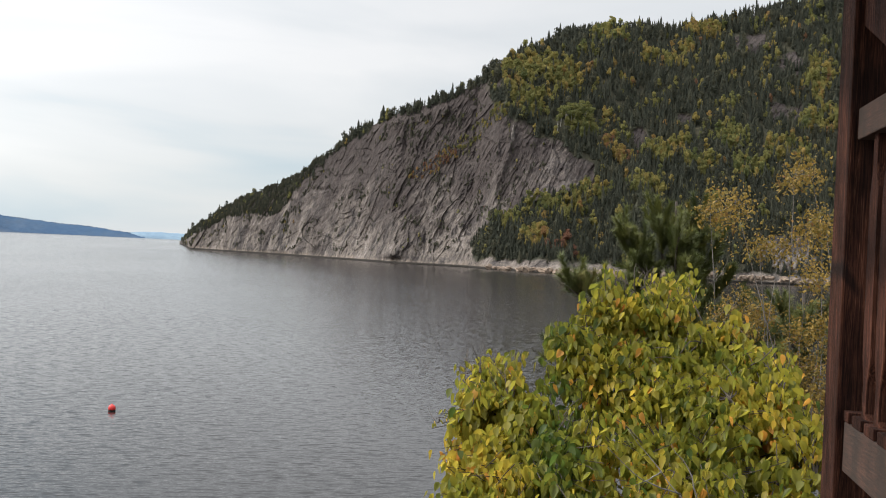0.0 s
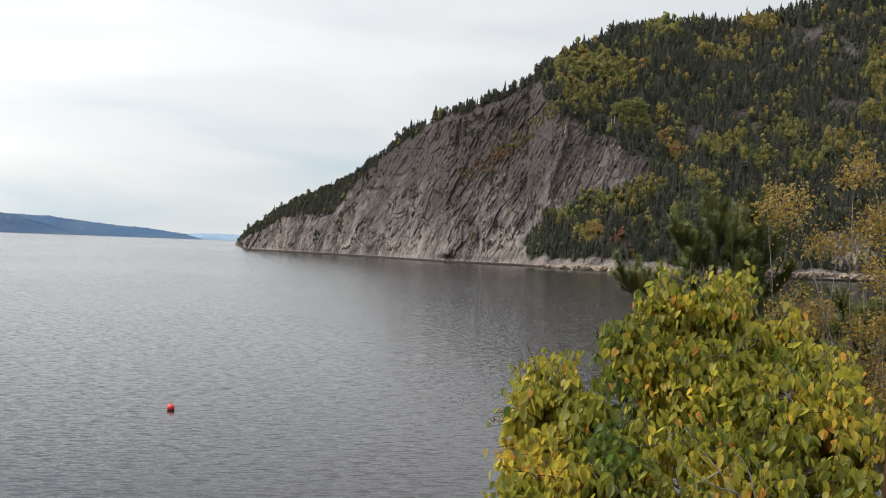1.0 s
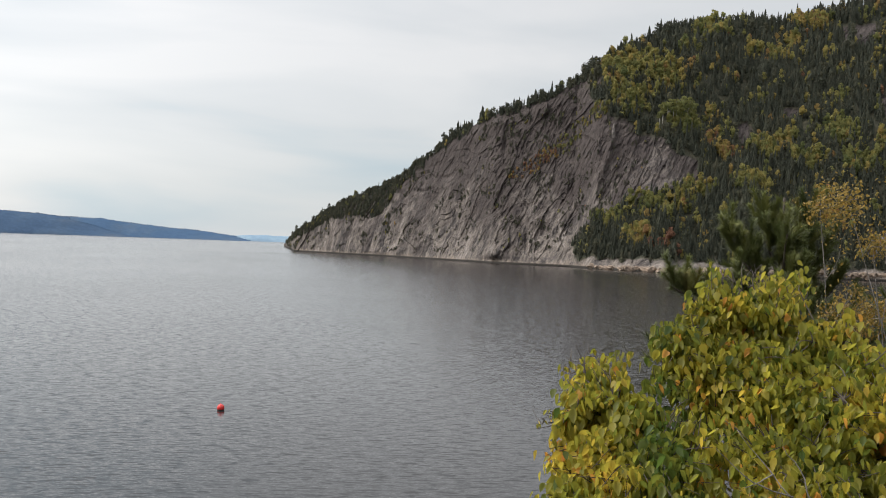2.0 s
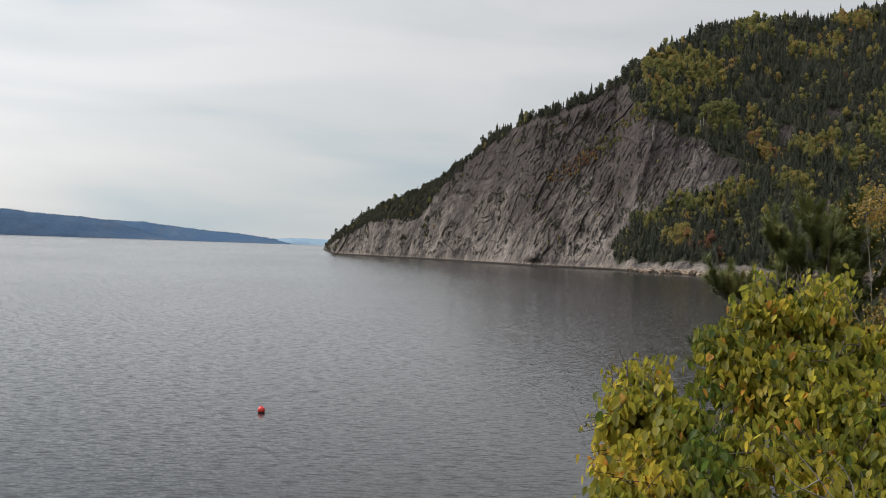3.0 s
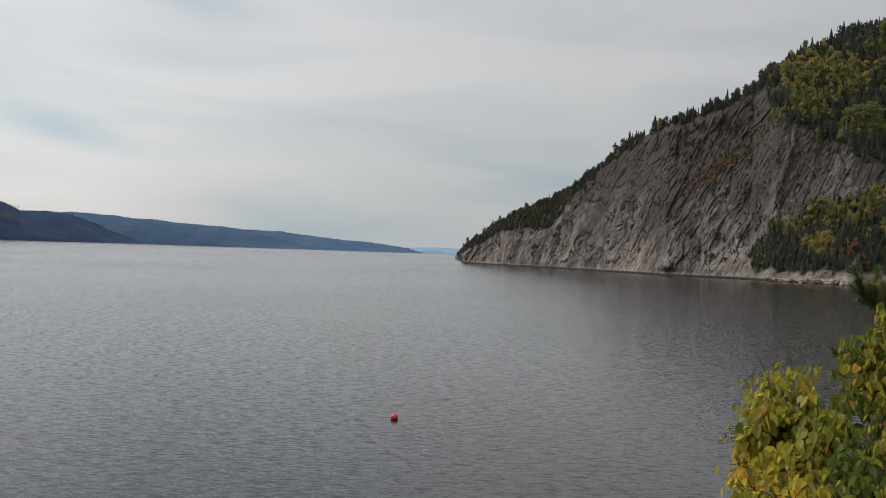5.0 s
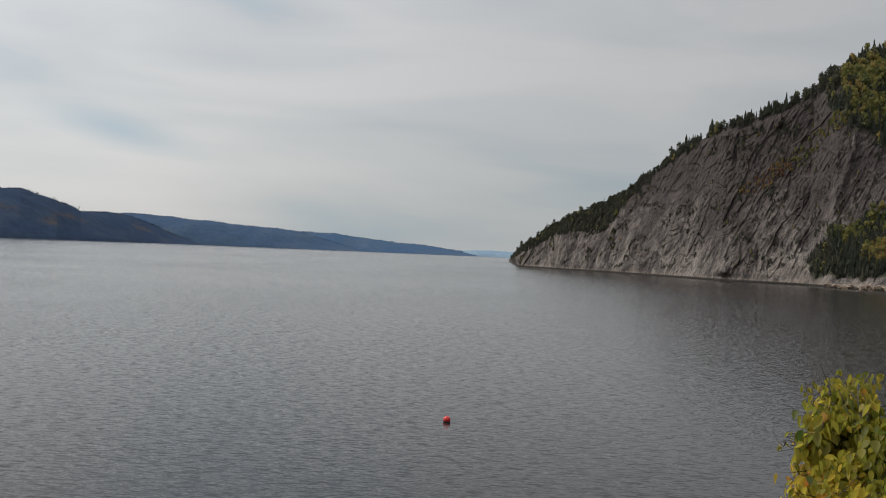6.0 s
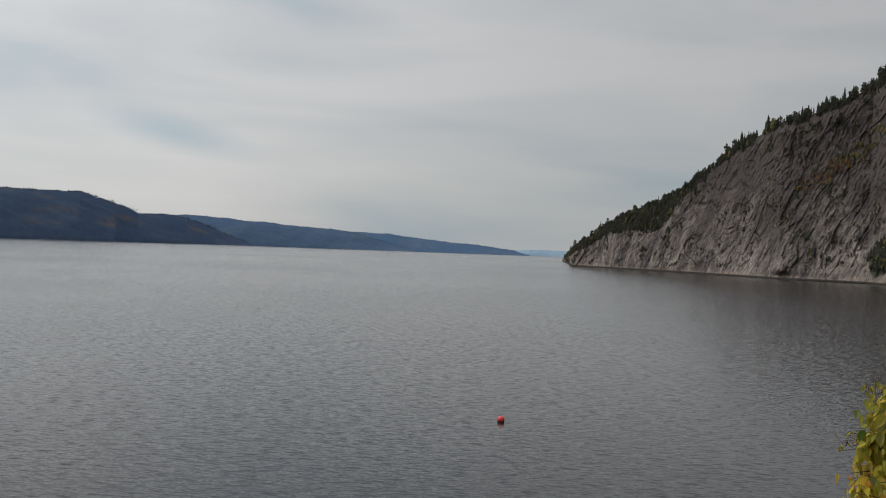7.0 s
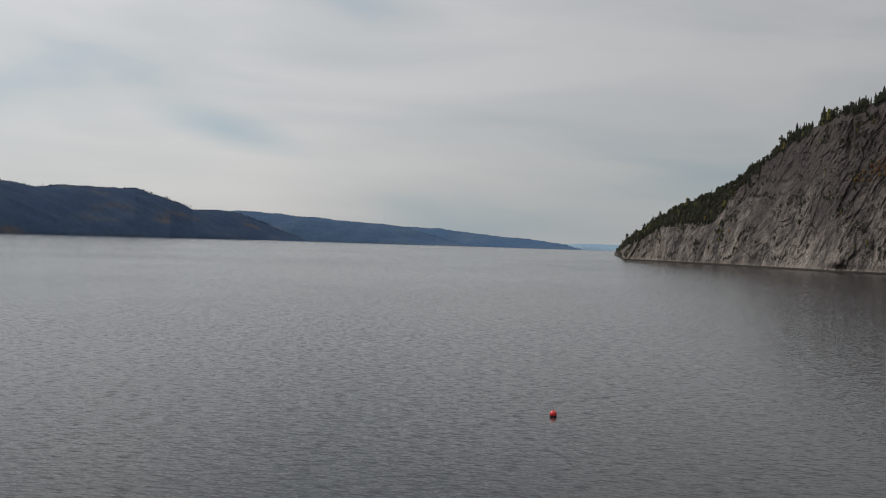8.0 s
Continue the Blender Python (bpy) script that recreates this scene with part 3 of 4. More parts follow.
def scatter(name, shapes, place, size, tint, mat, label):
    """Joins copies of the shapes into one object: place (n, 3), height and tint a tree."""
    rng = np.random.default_rng(5)
    V, F, A, base = [], [], [], 0
    kind = rng.integers(len(shapes), size=len(place))
    for k, (sv, sf) in enumerate(shapes):
        sel = np.where(kind == k)[0]
        if not len(sel):
            continue
        a = rng.random(len(sel)) * 6.283
        h = size[sel]
        wd = h * rng.uniform(0.8, 1.25, len(sel))
        lean = rng.normal(0, 0.025, (len(sel), 2))
        x = (sv[None, :, 0] * np.cos(a)[:, None] - sv[None, :, 1] * np.sin(a)[:, None]) * wd[:, None]
        y = (sv[None, :, 0] * np.sin(a)[:, None] + sv[None, :, 1] * np.cos(a)[:, None]) * wd[:, None]
        z = sv[None, :, 2] * h[:, None]
        x, y = x + lean[:, :1] * z, y + lean[:, 1:] * z
        V.append((np.stack([x, y, z], -1) + place[sel][:, None, :]).reshape(-1, 3))
        F.append((sf[None] + (np.arange(len(sel)) * len(sv))[:, None, None] + base).reshape(-1, 3))
        A.append(np.repeat(tint[sel], len(sv)))
        base += len(sel) * len(sv)
    ob = new(name, mesh_from(name, np.concatenate(V), np.concatenate(F), [mat], False, {"tint": np.concatenate(A)}))
    return tagged(ob, label, "forest", kind="stuff")


def build_far_woods():
    """Tree tops that roughen the skylines of the far shore."""
    rng = np.random.default_rng(77)
    shapes = [spruce_shape(rng, 3, 4, sl) for sl in (0.26, 0.34)]
    # the tree tops share their hills' haze-tinted colours
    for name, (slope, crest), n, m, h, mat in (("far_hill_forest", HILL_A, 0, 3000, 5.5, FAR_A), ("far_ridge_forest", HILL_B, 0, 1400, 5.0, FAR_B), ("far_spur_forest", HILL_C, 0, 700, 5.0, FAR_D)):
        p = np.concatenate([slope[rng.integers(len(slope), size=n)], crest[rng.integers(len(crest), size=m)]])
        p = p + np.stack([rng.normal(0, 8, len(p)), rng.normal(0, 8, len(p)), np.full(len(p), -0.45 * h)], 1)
        scatter(name, shapes, p, rng.uniform(0.6, 1.2, len(p)) * h, rng.random(len(p)), mat, "distant forest along the far skyline, tinted blue for haze")


build_far_woods()


# stands of broadleaf trees: bearing, height, half widths, colour (0 green to 1 red)
STANDS = [(13.7, 146, 0.8, 15, 0.36), (15.0, 158, 1.1, 13, 0.40), (16.2, 150, 0.9, 14, 0.42), (14.4, 126, 0.8, 12, 0.36), (18.4, 200, 0.8, 9, 0.36),
          (17.2, 106, 0.9, 8, 0.2), (18.3, 116, 0.25, 5, 0.66), (18.6, 94, 0.35, 7, 0.8), (19.2, 84, 0.55, 7, 0.74), (13.5, 32, 0.6, 6, 0.3), (15.0, 45, 1.2, 8, 0.26),
          (17.5, 57, 1.2, 7, 0.34), (16.9, 43, 0.4, 5, 0.6), (15.1, 19, 0.7, 6, 0.6), (16.4, 15, 0.25, 4, 0.95), (21.4, 90, 0.9, 9, 0.38), (22.3, 96, 0.4, 6, 0.58),
          (20.4, 181, 0.45, 9, 0.5), (22.2, 190, 0.35, 8, 0.55), (21.4, 176, 0.6, 6, 0.45), (19.4, 152, 0.3, 5, 0.68), (23.2, 212, 1.0, 8, 0.62), (24.5, 103, 0.9, 10, 0.30),
          (28.8, 124, 1.0, 12, 0.40), (25.7, 80, 0.9, 9, 0.28), (23.2, 80, 0.9, 8, 0.30), (28.6, 165, 0.7, 22, 0.44), (24.0, 178, 0.3, 6, 0.56), (27.4, 96, 1.2, 10, 0.36), (20.3, 62, 0.8, 6, 0.3)]


def build_woods():
    rng = np.random.default_rng(11)
    n = 42000
    th = rng.uniform(-3.0, 36, n)
    v = rng.uniform(0.02, 1.22, n)
    x, y, z, w = hill(th, v)
    near_top = (v > 0.958 + 0.035 * perlin(th * 2.2, 0.5, 53)) & (v < 1.10) & (th < 13.5) & (th > -2.7)
    # the wooded point: a wedge of small pines below the crest
    wedge = np.interp(th, [-3.0, -0.9, 0.5, 1.4, 1.9, 2.5, 3.5, 4.7], [0.70, 0.76, 0.66, 0.57, 0.64, 0.80, 0.90, 0.97])
    tip = (th < 4.7) & (v > wedge + 0.09 * perlin(th * 3.0, v * 9, 54)) & (v < 1.1)
    # bushes and trees on ledges of the bare face
    s = th * 14.5
    ledge = (np.abs(fbm((s * 0.87 - z * 0.5) / 9, (s * 0.5 + z * 0.87) / 40, 2, 51)) < 0.06) & (v > 0.06)
    gully = (np.abs((th - 10.2) - (z - 84) * 0.078 - 0.4 * perlin(z / 9, 0.3, 8)) < 0.6) & (z > 66) & (z < 126)
    keep = (rng.random(n) < w * 0.8) & (z > 4)
    keep |= (near_top & (perlin(th * 2.7, 2.5, 58) > -0.35) & (rng.random(n) < 0.8) | tip & (rng.random(n) < 0.65)) & (z > 5)
    keep |= gully & (rng.random(n) < 0.6)
    tuft = (perlin(s / 9, z / 12, 56) > 0.34 - 0.22 * smooth01(v, 0.55, 0.9)) & (perlin(s / 50, z / 40, 59) > -0.15)
    for az, h, ra, rh in ((12.2, 41, 0.35, 4), (12.0, 50, 0.2, 6), (7.4, 55, 0.45, 6), (6.0, 54, 0.3, 5), (9.7, 66, 0.3, 4), (11.4, 66, 0.3, 5), (8.9, 32, 0.2, 5), (10.1, 30, 0.2, 4), (13.4, 47, 0.5, 4), (2.6, 40, 0.3, 4)):
        tuft |= ((th - az) / ra) ** 2 + ((z - h) / rh) ** 2 < 1
    small = (ledge & (perlin(s / 24, z / 24, 55) > -0.1) & (rng.random(n) < 0.5) | tuft & (rng.random(n) < 0.7)) & ~keep & (v > 0.05)
    # how likely a broadleaf tree is, and its colour
    leafy = np.clip(0.03 + 0.5 * (fbm(s / 30, z / 24, 3, 61) - 0.10), 0.01, 0.35)
    leafy[th < 12] = 0.02
    colour = np.clip(0.40 + 0.35 * fbm(s / 40, z / 40, 2, 63) + rng.normal(0, 0.12, n), 0, 1)
    ragged = fbm(s / 9, z / 9, 2, 65)
    for az, h, ra, rh, c in STANDS:
        q = smooth01(((th - az) / ra) ** 2 + ((z - h) / rh) ** 2 + 0.9 * ragged, 1.6, 0.6)
        leafy = np.maximum(leafy, 0.78 * q)
        colour = np.where(q > 0.3, np.clip(c + rng.normal(0, 0.17, n), 0, 1), colour)
    leafy[gully] = 0.8
    colour[gully] = np.clip(rng.normal(0.38, 0.15, gully.sum()) + 0.5 * (z[gully] < 90), 0, 1)
    lone = (rng.random(n) < 0.02) & (th > 12)
    leafy[lone] = 1.0
    colour[lone] = np.clip(rng.normal(0.6, 0.2, lone.sum()), 0, 1)
    leafy[small & (th < 12)] = 0.05
    broad = rng.random(n) < leafy
    keep &= broad | ~((np.abs(th - 16.85) < 1.15) & (v > 0.505) & (v < 0.56))      # room for the aspens
    tall = rng.uniform(6.0, 11.5, n) * np.where(rng.random(n) < 0.1, 1.35, 1.0) * np.where(th < 12, 0.75, 1.0)
    tall[tip] *= 0.8
    tall[near_top] *= np.clip(1.0 + 1.1 * perlin(th[near_top] * 3.1, v[near_top] * 9, 57), 0.4, 1.7)
    tall[(v > 0.93) & (th > 13)] *= 1.2
    tall[small] = rng.uniform(1.5, 4.6, small.sum())
    tall[gully] *= 0.5
    P = np.stack([x, y, z - 0.4], -1)
    shp = np.random.default_rng(3)
    spruces = [spruce_shape(shp, 8, 6, sl) for sl in (0.125, 0.15, 0.18, 0.21)]
    leafs = [clump_shape(shp, 200, 0.18) for _ in range(5)]
    pines = [clump_shape(shp, 110, 0.15) for _ in range(4)]
    needle = (keep | small) & ~broad
    pine = needle & (rng.random(n) < np.where(small, 1.0, np.where(th < 5, 0.75, np.where(th < 13, 0.45, 0.12))))
    c = needle & ~pine
    b = (keep | small) & broad
    scatter("conifer_forest", spruces, P[c], tall[c], np.clip(rng.normal(0.4, 0.25, c.sum()), 0, 1), CONIFER, "dense dark green spruce forest climbing the mountainside")
    scatter("pine_forest", pines, P[pine], tall[pine] * 0.9, np.clip(rng.normal(0.85, 0.25, pine.sum()), 0, 1), CONIFER, "small dark round-topped pines along the crest and ledges")
    scatter("autumn_forest", leafs, P[b], tall[b] * 0.95, colour[b], AUTUMN, "birches and aspens turning yellow and orange among the spruces")


build_woods()


# ---- single trees and boulders that stand out ----
def crown_part(name, shape, mat, parent, tint):
    ob = new(name, mesh_from(name, shape[0], shape[1], [mat], False, {"tint": np.full(len(shape[0]), tint)}))
    ob.parent = parent
    return ob


def build_crest_spruces():
    """Spruces that rise above the others along the skyline."""
    rng = np.random.default_rng(91)
    models = []
    for k in range(4):
        tree = new("spruce_tree")
        tagged(tree, "tall ragged dark spruce on the skyline of the headland", "tree", group="spruces on the skyline")
        v, f = spruce_shape(rng, 10, 8, (0.13, 0.16, 0.20, 0.15)[k])
        crown_part("crown", (v[:-4], f[:-3]), CONIFER, tree, 0.25 + 0.15 * k)
        bm = bmesh.new()
        bmesh.ops.create_cone(bm, cap_ends=True, segments=7, radius1=0.016, radius2=0.004, depth=0.9)
        for w in bm.verts:
            w.co.z += 0.42
        part("trunk", bm, BARK_DARK, tree)
        models.append(tree)
    spots = sorted(np.concatenate([rng.uniform(3.0, 13.5, 26), rng.uniform(13.5, 30.5, 30), rng.uniform(-2.0, 3.0, 6)]))
    for k, th in enumerate(spots):
        v = rng.uniform(0.985, 1.02)
        x, y, z, w = [float(q[0]) for q in hill(np.array([th]), np.array([v]))]
        h = rng.uniform(7, 11) * (0.5 if th < 3 else 0.62 if th < 12.5 else 1.0)
        m = pose(x, y, z - 0.3, rng.normal(0, 2), rng.normal(0, 2), rng.random() * 360)
        tree = models[k] if k < 4 else copy_thing(models[k % 4], m)
        tree.matrix_basis = m @ Matrix.Diagonal((h * rng.uniform(0.85, 1.15), h, h, 1))


def build_aspens():
    """A stand of pale-stemmed aspens above the crag."""
    rng = np.random.default_rng(93)
    stem = plain_material("white_bark", (0.42, 0.40, 0.36), 0.8, 3.0, 0.3)
    models = []
    for k in range(3):
        tree = new("aspen_tree")
        tagged(tree, "pale-stemmed aspen with light green crown above the crag", "tree", group="aspens above the crag")
        v, f = clump_shape(rng, 170, 0.16)
        v = v * np.array([1, 1, 0.62]) + np.array([0, 0, 0.40])
        crown_part("crown", (v, f), AUTUMN, tree, 0.12 + 0.08 * k)
        bm = bmesh.new()
        bmesh.ops.create_cone(bm, cap_ends=True, segments=7, radius1=0.022, radius2=0.010, depth=0.85)
        for w in bm.verts:
            w.co.z += 0.40
        part("trunk", bm, stem, tree, "white trunk")
        models.append(tree)
    for k in range(16):
        th = 15.9 + 0.115 * k + rng.normal(0, 0.08)
        x, y, z, w = [float(q[0]) for q in hill(np.array([th]), np.array([0.53 + rng.uniform(-0.02, 0.035)]))]
        h = rng.uniform(11, 15)
        m = pose(x, y, z - 0.3, 0, 0, rng.random() * 360)
        tree = models[k] if k < 3 else copy_thing(models[k % 3], m)
        tree.matrix_basis = m @ Matrix.Diagonal((h, h, h, 1))


def build_boulders():
    """Blocks fallen along the wooded shore."""
    rng = np.random.default_rng(95)
    mat = plain_material("shore_rock", (0.25, 0.188, 0.142), 0.9, 0.7, 0.55)
    models = []
    for k in range(4):
        bm = bmesh.new()
        bmesh.ops.create_icosphere(bm, subdivisions=3, radius=1.0)
        for v in bm.verts:
            n = v.co.normalized()
            r = 0.8 + 0.35 * noise.noise(n * 1.3 + Vector((7 * k, 0, 0)))
            q = n * r
            v.co = Vector((round(q.x * 2.2) / 2.2 * 0.45 + q.x * 0.55, q.y * 0.8, (round(q.z * 2.5) / 2.5 * 0.5 + q.z * 0.5) * 0.72))
        me = bpy.data.meshes.new("boulder")
        bm.to_mesh(me)
        bm.free()
        me.materials.append(mat)
        models.append(me)
    for k in range(110):
        th = 12.6 + 19 * (k + rng.random()) / 110
        x, y, z, w = [float(q[0]) for q in hill(np.array([th]), np.array([rng.uniform(0.004, 0.016)]))]
        ob = tagged(new("boulder", models[k % 4]), "angular pale grey-pink boulder on the wooded shore", "rock", group="boulders along the shore")
        r = rng.uniform(1.2, 3.8)
        ob.matrix_basis = pose(x, y, z + 0.1 * r, rng.uniform(-15, 15), rng.uniform(-15, 15), rng.random() * 360) @ Matrix.Diagonal((r * 1.3, r, r, 1))


def build_pinnacle():
    """A pale pillar of rock at the top of the crag."""
    rng = np.random.default_rng(97)
    v = np.linspace(0.2, 0.9, 200)
    x, y, z, w = hill(np.full(200, 13.6), v)
    k = int(np.argmin(np.abs(z - 97)))
    bm = bmesh.new()
    rings = []
    for i in range(11):
        t = i / 10
        r = 1.4 * (1 - t) ** 0.7 + 0.4
        a0 = 0.12 * math.sin(5 * t)
        rings.append([bm.verts.new((r * math.cos(a + a0) * rng.uniform(0.75, 1.1) + 0.6 * t, r * math.sin(a + a0) * rng.uniform(0.75, 1.1), 12.0 * t - 2)) for a in (2 * math.pi * j / 9 for j in range(9))])
    for a, b in zip(rings, rings[1:]):
        for j in range(9):
            bm.faces.new((a[j], a[(j + 1) % 9], b[(j + 1) % 9], b[j]))
    bm.faces.new(rings[-1])
    ob = part("rock_pinnacle", bm, plain_material("pale_gneiss", (0.15, 0.13, 0.118), 0.9, 0.5, 0.6), None)
    ob.location = (x[k], y[k], z[k])
    tagged(ob, "pale upright rock pillar at the top of the crag", "rock")


build_pinnacle()
build_crest_spruces()
build_aspens()
build_boulders()


# ---- the near bank ----
GROUND = plain_material("forest_floor", (0.06, 0.05, 0.03), 0.95, 3.0, 0.5)


def bank_height(x, y):
    """Height of the steep near bank under the porch; its shore curves round from the front to the land behind."""
    r = np.hypot(x, y)
    az = np.degrees(np.arctan2(x, y))
    front = 1 - smooth01(np.abs(az + 20), 95, 140)
    down = 10.15 - np.clip(r - 2.2, 0, None) * 0.80
    back = 10.15 + np.clip(r - 3, 0, 400) * 0.18
    return front * down + (1 - front) * back + fbm(x / 3, y / 3, 3, 71) * 0.35 * np.clip(r - 2, 0, 1)


def build_bank():
    r = np.concatenate([np.linspace(0, 24, 60), np.geomspace(25, 900, 30)])
    a = np.linspace(-math.pi, math.pi, 181)
    R, A = np.meshgrid(r, a, indexing="ij")
    x, y = R * np.sin(A), R * np.cos(A)
    z = np.maximum(bank_height(x, y), -6.0)
    co = np.stack([x, y, z], -1).reshape(-1, 3)
    ob = new("ground_bank", mesh_from("ground_bank", co, grid_faces(len(r), len(a))[:, ::-1], [GROUND], True))
    tagged(ob, "steep earthy bank dropping to the water", "ground", kind="structure")


build_bank()


# ---- the porch: post, panel with sawn balusters, beam ----
PANEL_AZ = 19.0                 # the panel runs away from the viewer along this bearing
DECK = EYE - 1.6
along = bearing(PANEL_AZ, 1.0)
side = bearing(PANEL_AZ + 90, 1.0)
CORNER = bearing(30.2, 2.6)    # near outer corner line of the post


def board(bm, a, b, c, lo, hi, ends=0.004):
    """A box in the panel's frame: a along, b to the side, c up; lo and hi are two corners. Edges are eased."""
    vs = bmesh.ops.create_cube(bm, size=1.0)["verts"]
    for v in vs:
        q = [lo[k] + (v.co[k] + 0.5) * (hi[k] - lo[k]) for k in range(3)]
        v.co = a * q[0] + b * q[1] + c * q[2]
    edges = list({e for v in vs for e in v.link_edges})
    bmesh.ops.bevel(bm, geom=edges, offset=ends, segments=2, affect="EDGES", profile=0.6)


def porch_board(name, lo, hi, parent, label="", ease=0.004, mat=TIMBER):
    bm = bmesh.new()
    board(bm, Vector((1, 0, 0)), Vector((0, 1, 0)), Vector((0, 0, 1)), lo, hi, ease)
    ob = part(name, bm, mat, parent, label)
    return ob


def baluster_mesh():
    """A flat sawn baluster: broad body with a curved neck at either end."""
    bm = bmesh.new()
    h0, h1, wide, neck, thick = -0.318, 0.30, 0.036, 0.018, 0.022
    pts = []
    for k in range(33):
        t = k / 32
        z = h0 + (h1 - h0) * t
        e = min(t, 1 - t) * (h1 - h0)
        q = min(max((e - 0.075) / 0.07, 0), 1)
        q = q * q * (3 - 2 * q)
        foot = 1.0 if e < 0.012 else 0.0
        pts.append((z, max(neck + (wide - neck) * q, wide * foot)))
    rings = [[bm.verts.new((sx * w, sy * thick, z)) for sx, sy in ((-1, -0.5), (1, -0.5), (1, 0.5), (-1, 0.5))] for z, w in pts]
    for r0, r1 in zip(rings, rings[1:]):
        for k in range(4):
            bm.faces.new((r0[k], r0[(k + 1) % 4], r1[(k + 1) % 4], r1[k]))
    bm.faces.new(rings[0][::-1])
    bm.faces.new(rings[-1])
    bmesh.ops.bevel(bm, geom=[e for e in bm.edges if abs(e.verts[0].co.z - e.verts[1].co.z) > 1e-4], offset=0.002, segments=1, affect="EDGES")
    me = bpy.data.meshes.new("baluster")
    bm.to_mesh(me)
    bm.free()
    me.materials.append(TIMBER)
    return me


def build_porch():
    m = pose(CORNER.x, CORNER.y, EYE, 0, 0, 90 - PANEL_AZ)      # local x along the panel, y to its inner (left) side
    post = new("porch_post")
    post.matrix_world = m
    tagged(post, "weathered red-brown stained square timber porch post", "post", group="porch posts")
    porch_board("shaft", (0.0, -0.14, DECK - EYE), (0.14, 0.0, 1.15), post, ease=0.006, mat=TIMBER_POST)
    copy_thing(post, m @ pose(-2.9, 0, 0))
    panel = new("balustrade_panel")
    panel.matrix_world = m
    tagged(panel, "red-brown timber screen panel with sawn flat balusters between two rails", "railing")
    porch_board("top_rail", (-2.756, -0.072, 0.285), (-0.003, -0.017, 0.355), panel, "bleached grey-brown rail", 0.004, TIMBER_WORN)
    porch_board("bottom_rail", (-2.756, -0.072, -0.445), (-0.003, -0.017, -0.335), panel, "bleached grey-brown rail", 0.004, TIMBER_WORN)
    me = baluster_mesh()
    for k in range(23):
        b = new("baluster", me)
        b.parent = panel
        b.matrix_basis = pose(-0.130 - 0.112 * k, -0.040, 0)
        porch_board("seat_block", (-0.172 - 0.112 * k, -0.069, -0.3345), (-0.088 - 0.112 * k, -0.015, -0.3105), panel, "", 0.003)
    porch_board("end_block", (-0.052, -0.069, -0.3345), (-0.004, -0.015, -0.3105), panel, "", 0.003)
    beam = new("porch_beam")
    beam.matrix_world = m
    tagged(beam, "dark stained timber beam with sawn brackets above the posts", "beam")
    porch_board("girder", (-3.2, -0.15, 1.155), (0.35, 0.01, 1.33), beam)
    for k in range(2):
        bm = bmesh.new()
        prof = [(-0.004, 0.538), (-0.004, 1.15), (-0.75, 1.15), (-0.72, 0.9), (-0.62, 0.62), (-0.48, 0.46), (-0.36, 0.43), (-0.23, 0.447), (-0.10, 0.50)]
        if k:
            prof = [(-2.756 - (x + 0.004), z) for x, z in prof][::-1]
        for sy in (-0.08, -0.02):
            bm.faces.new([bm.verts.new((x, sy, z)) for x, z in (prof if sy < -0.05 else prof[::-1])])
        bm.verts.ensure_lookup_table()
        n = len(prof)
        for j in range(n):
            a, b2 = j, (j + 1) % n
            bm.faces.new((bm.verts[b2], bm.verts[a], bm.verts[2 * n - 1 - a], bm.verts[2 * n - 1 - b2]))
        bmesh.ops.recalc_face_normals(bm, faces=bm.faces)
        part("bracket", bm, TIMBER, beam)
    # floor boards of the porch
    floor = new("floor")
    floor.matrix_world = m
    tagged(floor, "timber boards of the porch floor", "floor", kind="structure")
    porch_board("deck_frame", (-3.2, -0.16, DECK - EYE - 0.45), (0.2, 1.9, DECK - EYE - 0.032), floor)
    for k in range(15):
        porch_board("plank", (-3.2, -0.16 + 0.138 * k, DECK - EYE - 0.028), (0.2, -0.16 + 0.138 * k + 0.132, DECK - EYE - 0.002), floor)
    # unseen ceiling added to shade the post; narrow, so low parts keep the sun
    shade_roof = new("ceiling")
    shade_roof.matrix_world = m
    tagged(shade_roof, "unseen dark board ceiling added to shade the porch post", "ceiling", kind="structure")
    porch_board("shade_boards", (-3.3, -0.35, 1.335), (0.4, 1.0, 1.40), shade_roof)
    # unseen wall added to close the porch at the back and dim it
    back_wall = new("wall_house")
    back_wall.matrix_world = m
    tagged(back_wall, "unseen red-brown timber wall added behind the porch to dim it", "wall", kind="structure")
    for k in range(16):
        porch_board("wall_board", (-3.29, -0.35, DECK - EYE + 0.17 * k), (-3.24, 2.4, DECK - EYE + 0.17 * k + 0.166), back_wall)


build_porch()


# ---- the mooring buoy ----
def build_buoy():
    base = bearing(-5.98, 78)
    buoy = new("mooring_buoy")
    buoy.location = base
    tagged(buoy, "round red-orange plastic mooring buoy floating on the water", "buoy")
    red = plain_material("red_plastic", (0.62, 0.035, 0.03), 0.35, 6.0, 0.15)
    dark = plain_material("dark_ring", (0.02, 0.016, 0.014), 0.5, 20.0, 0.4)
    bm = bmesh.new()
    bmesh.ops.create_uvsphere(bm, u_segments=28, v_segments=18, radius=0.25)
    for v in bm.verts:
        v.co.z = v.co.z * 1.04 + 0.20
    part("float", bm, red, buoy, "bright red float", True)
    # dark ring round the lower part of the float
    bm = bmesh.new()
    bmesh.ops.create_cone(bm, cap_ends=True, segments=24, radius1=0.235, radius2=0.254, depth=0.13)
    for v in bm.verts:
        v.co.z += 0.035
    part("waterline_band", bm, dark, buoy, "dark band at the waterline")
    bm = bmesh.new()
    bmesh.ops.create_cone(bm, cap_ends=True, segments=14, radius1=0.05, radius2=0.035, depth=0.06)
    for v in bm.verts:
        v.co.z += 0.47
    part("lug", bm, red, buoy)


